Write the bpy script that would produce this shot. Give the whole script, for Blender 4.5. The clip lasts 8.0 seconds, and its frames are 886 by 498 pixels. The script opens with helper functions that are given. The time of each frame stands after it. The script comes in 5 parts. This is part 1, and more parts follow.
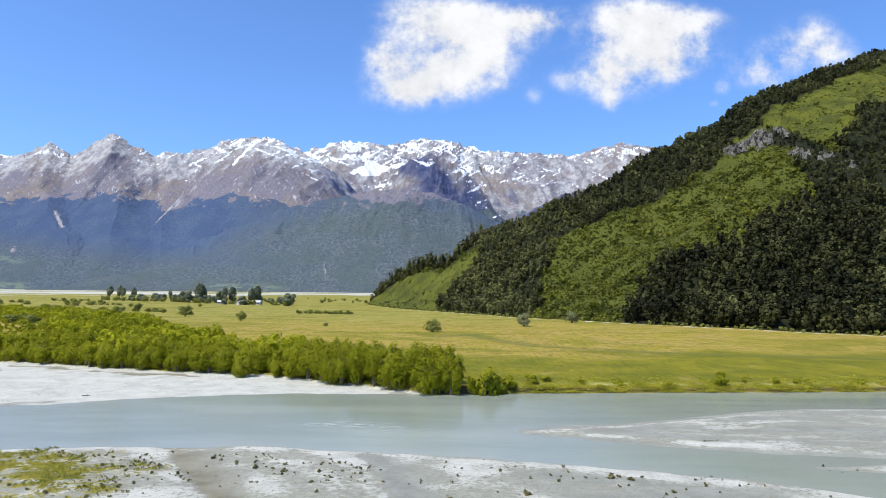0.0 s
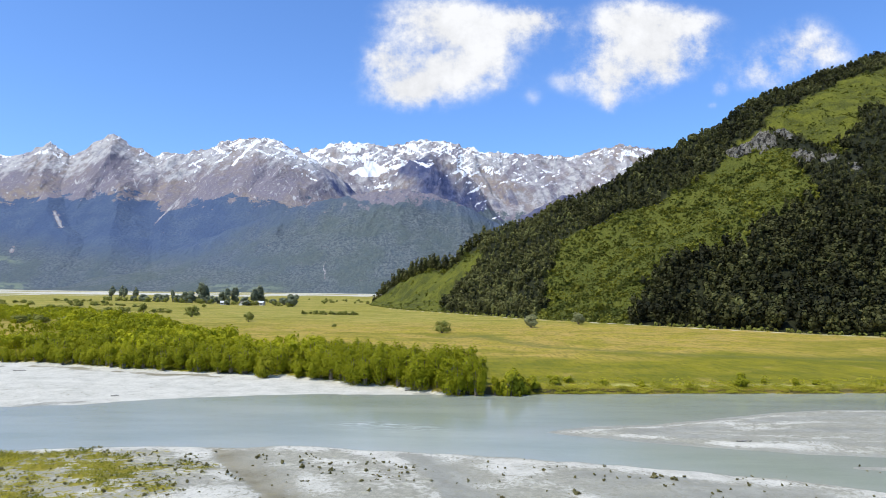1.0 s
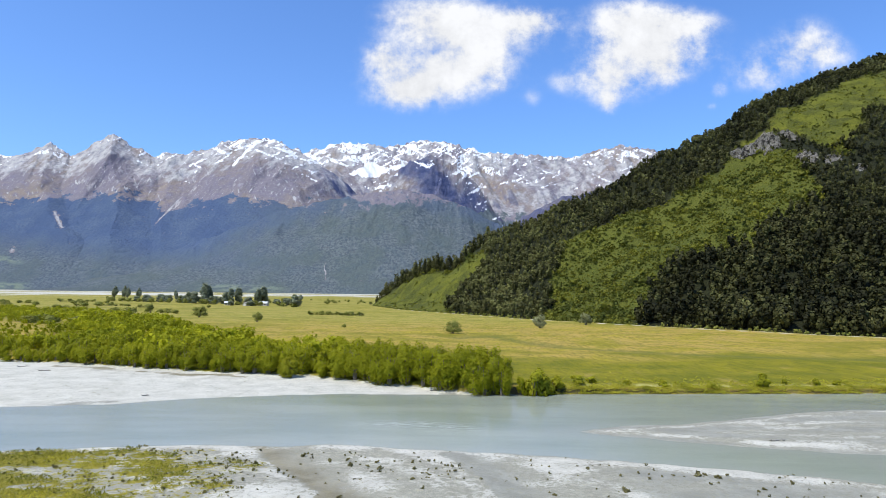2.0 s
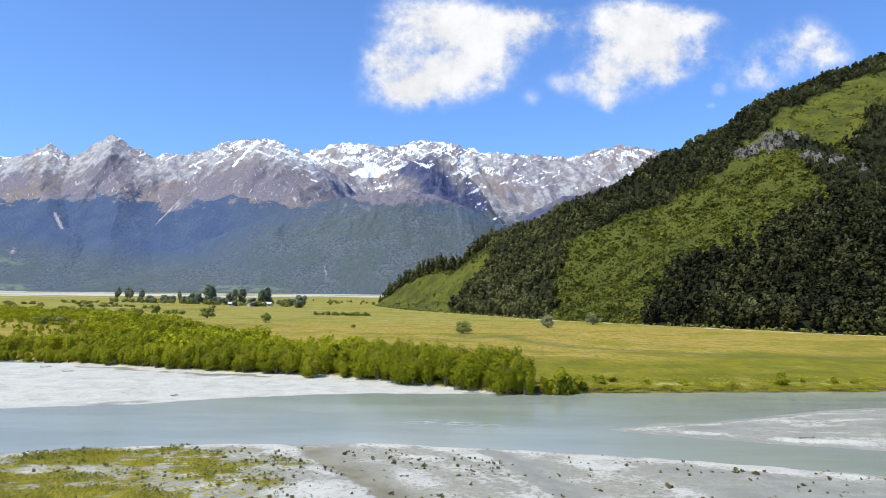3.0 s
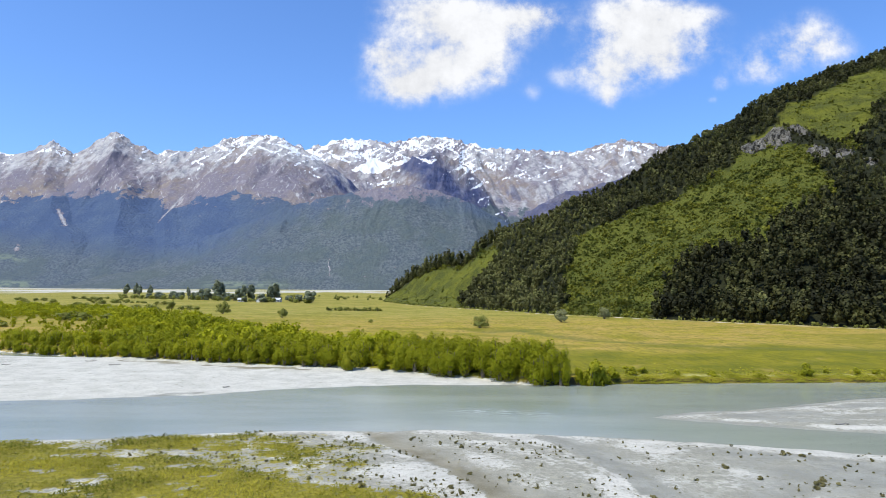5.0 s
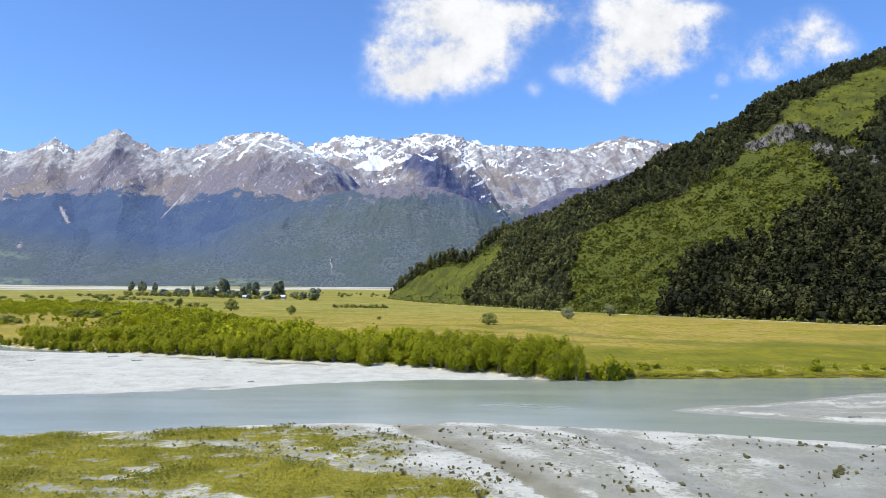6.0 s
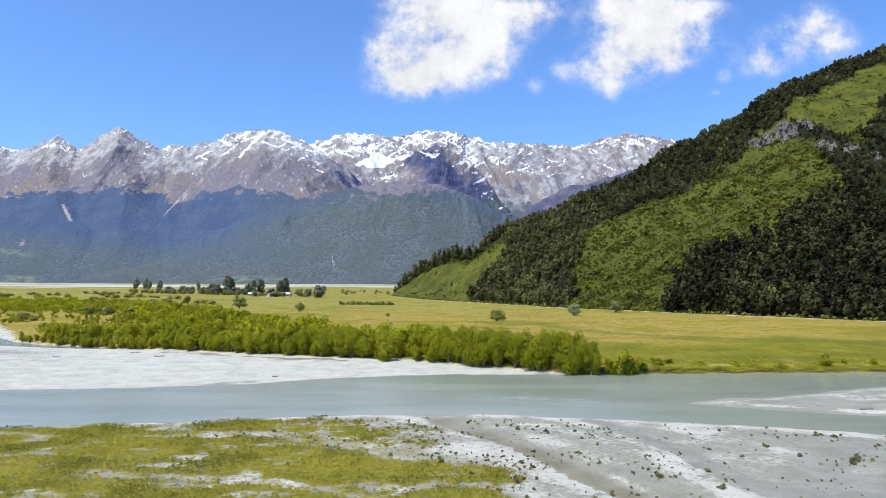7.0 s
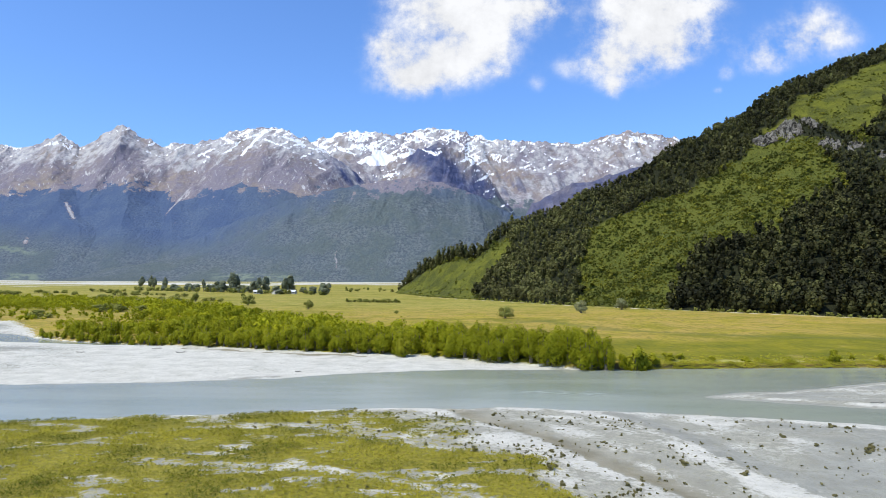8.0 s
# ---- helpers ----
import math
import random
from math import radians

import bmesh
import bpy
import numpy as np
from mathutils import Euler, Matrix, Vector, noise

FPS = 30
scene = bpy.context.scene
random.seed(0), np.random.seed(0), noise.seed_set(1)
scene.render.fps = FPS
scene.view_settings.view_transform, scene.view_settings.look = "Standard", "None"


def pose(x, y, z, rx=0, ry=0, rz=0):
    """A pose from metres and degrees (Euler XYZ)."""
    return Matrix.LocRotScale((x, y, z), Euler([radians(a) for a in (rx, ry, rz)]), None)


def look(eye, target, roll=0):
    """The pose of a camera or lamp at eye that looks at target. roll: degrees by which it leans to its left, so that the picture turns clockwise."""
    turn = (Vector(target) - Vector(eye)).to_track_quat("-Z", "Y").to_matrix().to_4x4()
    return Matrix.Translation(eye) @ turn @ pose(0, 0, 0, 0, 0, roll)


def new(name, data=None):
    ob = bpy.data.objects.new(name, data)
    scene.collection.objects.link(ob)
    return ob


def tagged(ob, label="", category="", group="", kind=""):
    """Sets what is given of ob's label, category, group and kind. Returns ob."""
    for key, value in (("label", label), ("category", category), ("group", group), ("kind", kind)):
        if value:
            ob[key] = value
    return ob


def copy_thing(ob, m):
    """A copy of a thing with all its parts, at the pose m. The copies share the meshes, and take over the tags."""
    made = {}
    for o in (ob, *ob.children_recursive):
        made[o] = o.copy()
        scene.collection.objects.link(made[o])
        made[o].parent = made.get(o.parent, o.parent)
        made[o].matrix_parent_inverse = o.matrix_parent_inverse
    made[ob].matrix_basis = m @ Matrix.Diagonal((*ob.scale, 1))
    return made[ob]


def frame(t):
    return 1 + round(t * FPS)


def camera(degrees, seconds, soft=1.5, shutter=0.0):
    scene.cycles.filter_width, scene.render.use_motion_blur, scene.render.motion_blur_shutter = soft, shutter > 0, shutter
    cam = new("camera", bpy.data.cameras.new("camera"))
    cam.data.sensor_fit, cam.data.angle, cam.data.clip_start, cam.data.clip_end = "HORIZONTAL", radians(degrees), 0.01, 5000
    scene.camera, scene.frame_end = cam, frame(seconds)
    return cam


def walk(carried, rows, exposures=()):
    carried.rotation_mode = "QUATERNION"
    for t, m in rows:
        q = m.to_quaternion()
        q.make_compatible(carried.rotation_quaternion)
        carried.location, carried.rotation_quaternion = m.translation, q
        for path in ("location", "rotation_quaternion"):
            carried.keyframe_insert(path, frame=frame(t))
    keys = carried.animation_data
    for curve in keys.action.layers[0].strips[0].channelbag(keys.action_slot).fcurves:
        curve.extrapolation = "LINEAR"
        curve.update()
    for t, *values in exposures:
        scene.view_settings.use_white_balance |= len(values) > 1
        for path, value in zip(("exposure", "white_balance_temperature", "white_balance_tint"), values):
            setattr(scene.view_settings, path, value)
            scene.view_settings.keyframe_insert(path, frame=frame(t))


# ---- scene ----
cam = camera(68.4, 8.0, soft=0.8)
PATH = [
    (0, (-0.74, -0.449, 18.61), (-0.735, 1.547, 18.742), 0.8),
    (0.5, (-3.115, -0.84, 18.59), (-3.107, 1.156, 18.724), 0.9),
    (1, (-5.545, -1.304, 18.616), (-5.536, 0.691, 18.751), 0.9),
    (1.5, (-8.025, -1.806, 18.604), (-8.015, 0.189, 18.74), 1.0),
    (3, (-14.976, -3.547, 18.535), (-14.964, -1.552, 18.672), 0.8),
    (3.5, (-16.897, -4.406, 18.525), (-16.886, -2.411, 18.659), 0.8),
    (4, (-18.679, -5.469, 18.484), (-18.668, -3.473, 18.615), 0.6),
    (4.5, (-20.409, -6.685, 18.434), (-20.4, -4.689, 18.561), 0.6),
    (6, (-25.529, -10.836, 18.359), (-25.525, -8.84, 18.473), 0.6),
    (6.5, (-27.23, -12.364, 18.343), (-27.228, -10.367, 18.452), 0.6),
    (7, (-28.925, -13.895, 18.304), (-28.925, -11.898, 18.409), 0.5),
    (7.5, (-30.618, -15.448, 18.235), (-30.621, -13.451, 18.337), 0.5),
    (8, (-32.26, -17.007, 18.226), (-32.265, -15.01, 18.324), 0.5),
]
walk(cam, [(t, look(e, g, r)) for t, e, g, r in PATH])

# ---- world, sun and exposure ----
SUN_TO = Vector((-0.40, -0.34, 0.85)).normalized()
scene.view_settings.exposure = 0.0


def sky_world():
    w = bpy.data.worlds.new("sky")
    scene.world = w
    w.use_nodes = True
    nt = w.node_tree
    nt.nodes.clear()
    N = nt.nodes.new
    L = nt.links.new
    out = N("ShaderNodeOutputWorld")
    sky = N("ShaderNodeTexSky")
    sky.sky_type = "NISHITA"
    sky.sun_disc = False
    sky.sun_elevation = math.asin(SUN_TO.z)
    sky.sun_rotation = math.atan2(SUN_TO.x, SUN_TO.y)
    sky.altitude = 300
    sky.air_density = 1.0
    sky.dust_density = 1.6
    sky.ozone_density = 3.0
    tint = N("ShaderNodeMix")
    tint.data_type = "RGBA"
    tint.blend_type = "MULTIPLY"
    tint.inputs[0].default_value = 1.0
    L(sky.outputs[0], tint.inputs[6])
    tint.inputs[7].default_value = SKY_TINT
    bg = N("ShaderNodeBackground")
    bg.inputs[1].default_value = SKY_STRENGTH
    L(tint.outputs[2], bg.inputs[0])

    # clouds in the sky's own directions: u = x / y to the side, w = z / y upwards
    tc = N("ShaderNodeTexCoord")
    sep = N("ShaderNodeSeparateXYZ")
    L(tc.outputs["Generated"], sep.inputs[0])

    def m(op, a, b=None, c=None, clamp=False):
        n = N("ShaderNodeMath")
        n.operation = op
        n.use_clamp = clamp
        for i, v in enumerate((a, b, c)):
            if v is None:
                continue
            if isinstance(v, (int, float)):
                n.inputs[i].default_value = v
            else:
                L(v, n.inputs[i])
        return n.outputs[0]

    ahead = m("MAXIMUM", sep.outputs[1], 0.02)
    u = m("DIVIDE", sep.outputs[0], ahead)
    v = m("DIVIDE", sep.outputs[2], ahead)
    comb = N("ShaderNodeCombineXYZ")
    L(u, comb.inputs[0])
    L(v, comb.inputs[1])

    def nz(scale, detail, rough, off):
        n = N("ShaderNodeTexNoise")
        n.inputs["Scale"].default_value = scale
        n.inputs["Detail"].default_value = detail
        n.inputs["Roughness"].default_value = rough
        mp = N("ShaderNodeMapping")
        mp.inputs["Location"].default_value = off
        L(comb.outputs[0], mp.inputs[0])
        L(mp.outputs[0], n.inputs[0])
        return n.outputs[0]

    big = nz(9, 8, 0.62, (3.1, 1.7, 0))
    fine = nz(34, 7, 0.65, (7.7, 5.2, 0))
    density = None
    for cu, cv, ru, rv, amp in CLOUDS:
        a = m("MULTIPLY", m("SUBTRACT", u, cu), 1 / ru)
        b = m("MULTIPLY", m("SUBTRACT", v, cv), 1 / rv)
        r2 = m("ADD", m("MULTIPLY", a, a), m("MULTIPLY", b, b))
        g = m("MULTIPLY", m("EXPONENT", m("MULTIPLY", r2, -1.0)), amp)
        density = g if density is None else m("ADD", density, g)
    rough = m("ADD", m("MULTIPLY", m("SUBTRACT", big, 0.5), 2.5), m("MULTIPLY", m("SUBTRACT", fine, 0.5), 1.5))
    # noise only frays what is there
    shaped = m("ADD", density, m("MULTIPLY", rough, m("MINIMUM", m("MULTIPLY", density, 1.4), 1.0)))
    mr = N("ShaderNodeMapRange")
    mr.interpolation_type = "SMOOTHSTEP"
    L(shaped, mr.inputs[0])
    mr.inputs[1].default_value = 0.10
    mr.inputs[2].default_value = 1.12
    cl = N("ShaderNodeBackground")
    shade = N("ShaderNodeMapRange")
    L(m("ADD", big, m("MULTIPLY", fine, 0.6)), shade.inputs[0])
    shade.inputs[1].default_value = 0.55
    shade.inputs[2].default_value = 0.95
    shade.inputs[3].default_value = 0.79
    shade.inputs[4].default_value = 1.02
    cl.inputs[0].default_value = (0.97, 0.98, 1.0, 1)
    L(shade.outputs[0], cl.inputs[1])
    mix = N("ShaderNodeMixShader")
    front = m("GREATER_THAN", sep.outputs[1], 0.05)
    L(m("MULTIPLY", m("MULTIPLY", mr.outputs[0], front), 0.97), mix.inputs[0])
    L(bg.outputs[0], mix.inputs[1])
    L(cl.outputs[0], mix.inputs[2])
    L(mix.outputs[0], out.inputs[0])


SKY_STRENGTH = 0.182
SKY_TINT = (0.66, 0.92, 1.29, 1)
# side, height, half width, half height, thickness of each billow
CLOUDS = [
    (-0.014, 0.340, 0.091, 0.042, 1.1), (0.042, 0.406, 0.102, 0.042, 1.0), (0.140, 0.431, 0.048, 0.024, 0.75), (-0.092, 0.366, 0.029, 0.026, 0.7), (-0.056, 0.311, 0.050, 0.024, 0.85),
    (0.090, 0.324, 0.016, 0.008, 0.35), (0.074, 0.352, 0.036, 0.026, 0.4), (-0.024, 0.437, 0.078, 0.035, 0.7), (0.263, 0.341, 0.054, 0.038, 1.0), (0.304, 0.402, 0.074, 0.042, 1.05),
    (0.352, 0.360, 0.039, 0.035, 0.85), (0.259, 0.301, 0.016, 0.016, 0.6), (0.190, 0.333, 0.026, 0.016, 0.34), (0.285, 0.445, 0.050, 0.028, 0.6), (0.410, 0.387, 0.028, 0.023, 0.42),
    (0.423, 0.433, 0.035, 0.017, 0.35), (0.140, 0.308, 0.016, 0.016, 0.30), (0.366, 0.432, 0.052, 0.030, 0.7), (0.578, 0.415, 0.050, 0.034, 0.44), (0.545, 0.382, 0.074, 0.034, 0.46),
    (0.492, 0.358, 0.066, 0.026, 0.42), (0.608, 0.382, 0.046, 0.028, 0.36), (0.493, 0.334, 0.042, 0.016, 0.30), (0.433, 0.327, 0.014, 0.014, 0.42), (0.422, 0.300, 0.009, 0.007, 0.4),
]
sky_world()
sun_data = bpy.data.lights.new("sun", "SUN")
sun_data.energy = 4.75
sun_data.angle = radians(0.55)
sun_data.color = (1.0, 0.93, 0.77)
sun = new("sun", sun_data)
sun.matrix_world = look(SUN_TO * 400, (0, 0, 0))


# ---- noise ----
_rng = np.random.RandomState(7)
_perm = np.concatenate([_rng.permutation(512)] * 3)
_ang = _rng.rand(512) * 2 * np.pi
_gx, _gy = np.cos(_ang), np.sin(_ang)


def perlin(x, y):
    xi, yi = np.floor(x).astype(int), np.floor(y).astype(int)
    fx, fy = x - xi, y - yi
    sx, sy = fx ** 3 * (fx * (fx * 6 - 15) + 10), fy ** 3 * (fy * (fy * 6 - 15) + 10)

    def g(i, j):
        h = _perm[_perm[(xi + i) % 512] + (yi + j) % 512] % 512
        return _gx[h] * (fx - i) + _gy[h] * (fy - j)

    a = g(0, 0) * (1 - sx) + g(1, 0) * sx
    b = g(0, 1) * (1 - sx) + g(1, 1) * sx
    return (a * (1 - sy) + b * sy) * 1.5


def fbm(x, y, scale, octaves=4, gain=0.5, seed=0.0):
    x, y = np.asarray(x, float) / scale + seed * 17.3, np.asarray(y, float) / scale - seed * 9.1
    total, amp = 0, 1.0
    for _ in range(octaves):
        total = total + amp * perlin(x, y)
        x, y, amp = x * 2.03 + 11.7, y * 2.03 + 5.1, amp * gain
    return total


def ridged(x, y, scale, octaves=5, gain=0.5, seed=0.0):
    x, y = np.asarray(x, float) / scale + seed * 13.1, np.asarray(y, float) / scale + seed * 7.9
    total, amp, w = 0, 1.0, 1.0
    for _ in range(octaves):
        s = (1 - np.abs(perlin(x, y))) ** 2 * w
        total = total + amp * s
        w = np.clip(s * 1.6, 0, 1)
        x, y, amp = x * 2.07 + 3.3, y * 2.07 + 8.8, amp * gain
    return total


def step(a, b, x):
    t = np.clip((x - a) / (b - a), 0, 1)
    return t * t * (3 - 2 * t)


def line_dist(x, y, pts):
    """Distance from a line through points, and how far along it lies."""
    best, along = np.full(np.shape(x), 1e9), np.zeros(np.shape(x))
    n = len(pts) - 1
    for i, ((x0, y0), (x1, y1)) in enumerate(zip(pts, pts[1:])):
        dx, dy = x1 - x0, y1 - y0
        t = np.clip(((x - x0) * dx + (y - y0) * dy) / (dx * dx + dy * dy), 0, 1)
        d = np.hypot(x - x0 - t * dx, y - y0 - t * dy)
        along = np.where(d < best, (i + t) / n, along)
        best = np.minimum(best, d)
    return best, along


def inside(x, y, poly):
    """Signed distance from a polygon's edge, above 0 within."""
    hit = np.zeros(np.shape(x), bool)
    for (x0, y0), (x1, y1) in zip(poly, poly[1:] + poly[:1]):
        if y0 == y1:
            continue
        c = (y0 > y) != (y1 > y)
        hit ^= c & (x < (x1 - x0) * (y - y0) / (y1 - y0) + x0)
    d, _ = line_dist(x, y, poly + poly[:1])
    return np.where(hit, d, -d)


# ---- materials ----
class Mat:
    """A node material in the making."""

    def __init__(self, name):
        self.mat = bpy.data.materials.new(name)
        self.mat.use_nodes = True
        self.nt = self.mat.node_tree
        self.bsdf = self.nt.nodes["Principled BSDF"]
        self.out = self.nt.nodes["Material Output"]
        self.geo = self.node("ShaderNodeNewGeometry")

    def node(self, kind):
        return self.nt.nodes.new(kind)

    def put(self, v, socket):
        if isinstance(v, (int, float)):
            socket.default_value = v
        elif isinstance(v, tuple):
            socket.default_value = v if len(v) == 4 or socket.type == "VECTOR" else (*v, 1)
        else:
            self.nt.links.new(v, socket)

    def noise(self, scale, detail=4, rough=0.55, stretch=(1, 1, 1), offset=(0, 0, 0)):
        mp = self.node("ShaderNodeMapping")
        mp.inputs["Scale"].default_value = stretch
        mp.inputs["Location"].default_value = offset
        self.put(self.geo.outputs["Position"], mp.inputs[0])
        n = self.node("ShaderNodeTexNoise")
        n.inputs["Scale"].default_value = scale
        n.inputs["Detail"].default_value = detail
        n.inputs["Roughness"].default_value = rough
        self.put(mp.outputs[0], n.inputs["Vector"])
        return n.outputs[0]

    def attr(self, name):
        n = self.node("ShaderNodeAttribute")
        n.attribute_name = name
        return n.outputs["Fac"]

    def math(self, op, a, b=0.0, clamp=False):
        n = self.node("ShaderNodeMath")
        n.operation, n.use_clamp = op, clamp
        self.put(a, n.inputs[0])
        self.put(b, n.inputs[1])
        return n.outputs[0]

    def ramp(self, v, lo, hi, to0=0.0, to1=1.0):
        n = self.node("ShaderNodeMapRange")
        self.put(v, n.inputs[0])
        for i, k in enumerate((lo, hi, to0, to1)):
            n.inputs[i + 1].default_value = k
        return n.outputs[0]

    def mix(self, f, a, b, blend="MIX"):
        n = self.node("ShaderNodeMix")
        n.data_type, n.blend_type = "RGBA", blend
        self.put(f, n.inputs[0])
        self.put(a, n.inputs[6])
        self.put(b, n.inputs[7])
        return n.outputs[2]

    def bump(self, height, strength, distance):
        n = self.node("ShaderNodeBump")
        n.inputs["Strength"].default_value = strength
        n.inputs["Distance"].default_value = distance
        self.put(height, n.inputs["Height"])
        self.put(n.outputs[0], self.bsdf.inputs["Normal"])

    def done(self, colour, rough=0.8, spec=0.3):
        self.put(colour, self.bsdf.inputs["Base Color"])
        self.put(rough, self.bsdf.inputs["Roughness"])
        self.bsdf.inputs["Specular IOR Level"].default_value = spec
        return self.mat


def leaf_material(name, dark, light, warm, through_light=0.25):
    """Foliage: tint varies by plant, and each spray of leaves a little."""
    k = Mat(name)
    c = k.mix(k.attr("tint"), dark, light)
    c = k.mix(k.ramp(k.geo.outputs["Random Per Island"], 0.55, 1.0, 0.0, 0.38), c, warm)
    c = k.mix(k.ramp(k.noise(0.05, 3), 0.42, 0.58, 0.0, 0.4), c, dark)
    k.done(c, 0.65, 0.12)
    tr = k.node("ShaderNodeBsdfTranslucent")
    k.put(c, tr.inputs[0])
    mx = k.node("ShaderNodeMixShader")
    mx.inputs[0].default_value = through_light
    k.put(k.bsdf.outputs[0], mx.inputs[1])
    k.put(tr.outputs[0], mx.inputs[2])
    k.put(mx.outputs[0], k.out.inputs[0])
    return k.mat


def plain_material(name, a, b, scale=2.0, rough=0.8, spec=0.3, bump=0.0):
    k = Mat(name)
    n = k.noise(scale, 5)
    c = k.mix(k.ramp(n, 0.42, 0.58), a, b)
    c = k.mix(k.ramp(k.noise(scale * 9, 3), 0.35, 0.75, 0, 0.4), c, tuple(v * 0.7 for v in a))
    if bump:
        k.bump(k.noise(scale * 6, 5), 0.6, bump)
    return k.done(c, rough, spec)


def cliff_material():
    """Broken grey-brown rock; the clefts that run down it have their shadow painted near black."""
    k = Mat("cliff_rock")
    n1, n2 = k.noise(0.14, 6, 0.65), k.noise(0.9, 5, 0.7)
    cleft = k.noise(0.32, 5, 0.6, (1, 1, 0.28), (4, 1, 2))
    c = k.mix(k.ramp(n1, 0.40, 0.60), (0.075, 0.068, 0.055), (0.215, 0.198, 0.165))
    c = k.mix(k.ramp(n2, 0.46, 0.60, 0, 0.7), c, (0.30, 0.285, 0.25))
    c = k.mix(k.ramp(cleft, 0.50, 0.57, 0, 0.92), c, (0.014, 0.013, 0.010))
    k.bump(k.math("ADD", n2, k.math("MULTIPLY", cleft, -3.0)), 0.9, 1.6)
    return k.done(c, 0.92, 0.15)


def ground_material():
    k = Mat("valley_ground")
    n1, n2, n3, n4 = k.noise(0.25, 6, 0.6), k.noise(1.4, 6, 0.65), k.noise(7, 5, 0.7), k.noise(22, 3, 0.7)
    # pale glacial gravel and silt
    sand = k.mix(k.ramp(n1, 0.40, 0.60), (0.475, 0.462, 0.395), (0.565, 0.550, 0.475))
    sand = k.mix(k.ramp(n2, 0.48, 0.62, 0, 0.4), sand, (0.41, 0.40, 0.345))
    sand = k.mix(k.ramp(n4, 0.54, 0.64, 0, 0.45), sand, (0.34, 0.33, 0.28))
    stone = k.mix(k.ramp(n2, 0.40, 0.60), (0.255, 0.248, 0.190), (0.350, 0.340, 0.265))
    stone = k.mix(k.ramp(n3, 0.47, 0.58, 0, 0.7), stone, (0.195, 0.19, 0.155))
    stone = k.mix(k.ramp(n4, 0.56, 0.66, 0, 0.7), stone, (0.54, 0.53, 0.46))
    gravel = k.mix(k.ramp(k.math("ADD", k.attr("fine_sand"), k.math("ADD", k.ramp(n1, 0.35, 0.65, -0.22, 0.22), k.math("ADD", k.ramp(n2, 0.35, 0.65, -0.45, 0.45), k.ramp(n3, 0.35, 0.65, -0.3, 0.3)))), 0.3, 0.7), stone, sand)
    lines = k.noise(0.30, 6, 0.65, (0.30, 1.7, 1), (4, 2, 0))
    gravel = k.mix(k.ramp(lines, 0.50, 0.60, 0, 0.16), gravel, (0.37, 0.36, 0.32))
    grain = k.noise(3.2, 5, 0.75, (1, 0.4, 1), (1, 6, 0))
    gravel = k.mix(k.ramp(grain, 0.54, 0.64, 0, 0.45), gravel, (0.25, 0.24, 0.20))
    wet = k.math("ADD", k.attr("wet"), k.ramp(n2, 0.35, 0.65, -0.3, 0.3), True)
    silt = k.mix(k.ramp(n1, 0.40, 0.60), (0.250, 0.247, 0.203), (0.320, 0.317, 0.264))
    silt = k.mix(k.ramp(n3, 0.5, 0.62, 0, 0.4), silt, (0.205, 0.201, 0.164))
    silt = k.mix(k.ramp(grain, 0.52, 0.66, 0, 0.4), silt, (0.17, 0.165, 0.135))
    silt = k.mix(k.attr("mud"), silt, k.mix(k.ramp(n1, 0.4, 0.6), (0.195, 0.172, 0.105), (0.265, 0.240, 0.165)))
    gravel = k.mix(k.ramp(wet, 0.38, 0.62), gravel, silt)
    # pasture
    p1 = k.noise(0.016, 6, 0.62, (0.8, 1, 1))
    p2 = k.noise(0.06, 7, 0.68, (1, 1, 1), (9, 3, 0))
    p3 = k.noise(0.35, 7, 0.72)
    p4 = k.noise(5, 4, 0.7)
    past = k.mix(k.ramp(p1, 0.42, 0.58), (0.212, 0.182, 0.006), (0.340, 0.262, 0.024))
    past = k.mix(k.ramp(p2, 0.44, 0.55, 0, 0.8), past, (0.385, 0.256, 0.064))
    past = k.mix(k.attr("far_field"), past, k.mix(k.ramp(p2, 0.42, 0.58), (0.210, 0.210, 0.024), (0.330, 0.285, 0.065)))
    past = k.mix(k.ramp(p3, 0.48, 0.57, 0, 0.55), past, (0.118, 0.120, 0.013))
    past = k.mix(k.ramp(p4, 0.50, 0.62, 0, 0.40), past, (0.345, 0.282, 0.040))
    tuft = k.noise(0.9, 6, 0.72, (1, 0.16, 1), (2, 7, 0))
    past = k.mix(k.ramp(tuft, 0.52, 0.64, 0, 0.65), past, (0.118, 0.108, 0.010))
    past = k.mix(k.ramp(tuft, 0.47, 0.36, 0, 0.38), past, (0.40, 0.325, 0.055))
    green = k.mix(k.ramp(p2, 0.42, 0.58), (0.128, 0.130, 0.002), (0.208, 0.186, 0.004))
    green = k.mix(k.ramp(tuft, 0.50, 0.62, 0, 0.55), green, (0.078, 0.084, 0.004))
    past = k.mix(k.attr("lush"), past, green)
    worn = k.noise(0.10, 6, 0.7, (1, 0.5, 1), (5, 1, 0))
    past = k.mix(k.ramp(worn, 0.57, 0.65, 0, 0.35), past, (0.375, 0.270, 0.085))
    past = k.mix(k.math("MULTIPLY", k.attr("swale"), k.ramp(p3, 0.4, 0.6, 0.55, 1)), past, (0.120, 0.125, 0.020))
    past = k.mix(k.attr("straw"), past, k.mix(k.ramp(n2, 0.4, 0.6), (0.30, 0.28, 0.06), (0.44, 0.41, 0.16)))
    edge = k.math("ADD", k.attr("pasture"), k.ramp(n2, 0.35, 0.65, -0.3, 0.3), True)
    c = k.mix(k.ramp(edge, 0.4, 0.6), gravel, past)
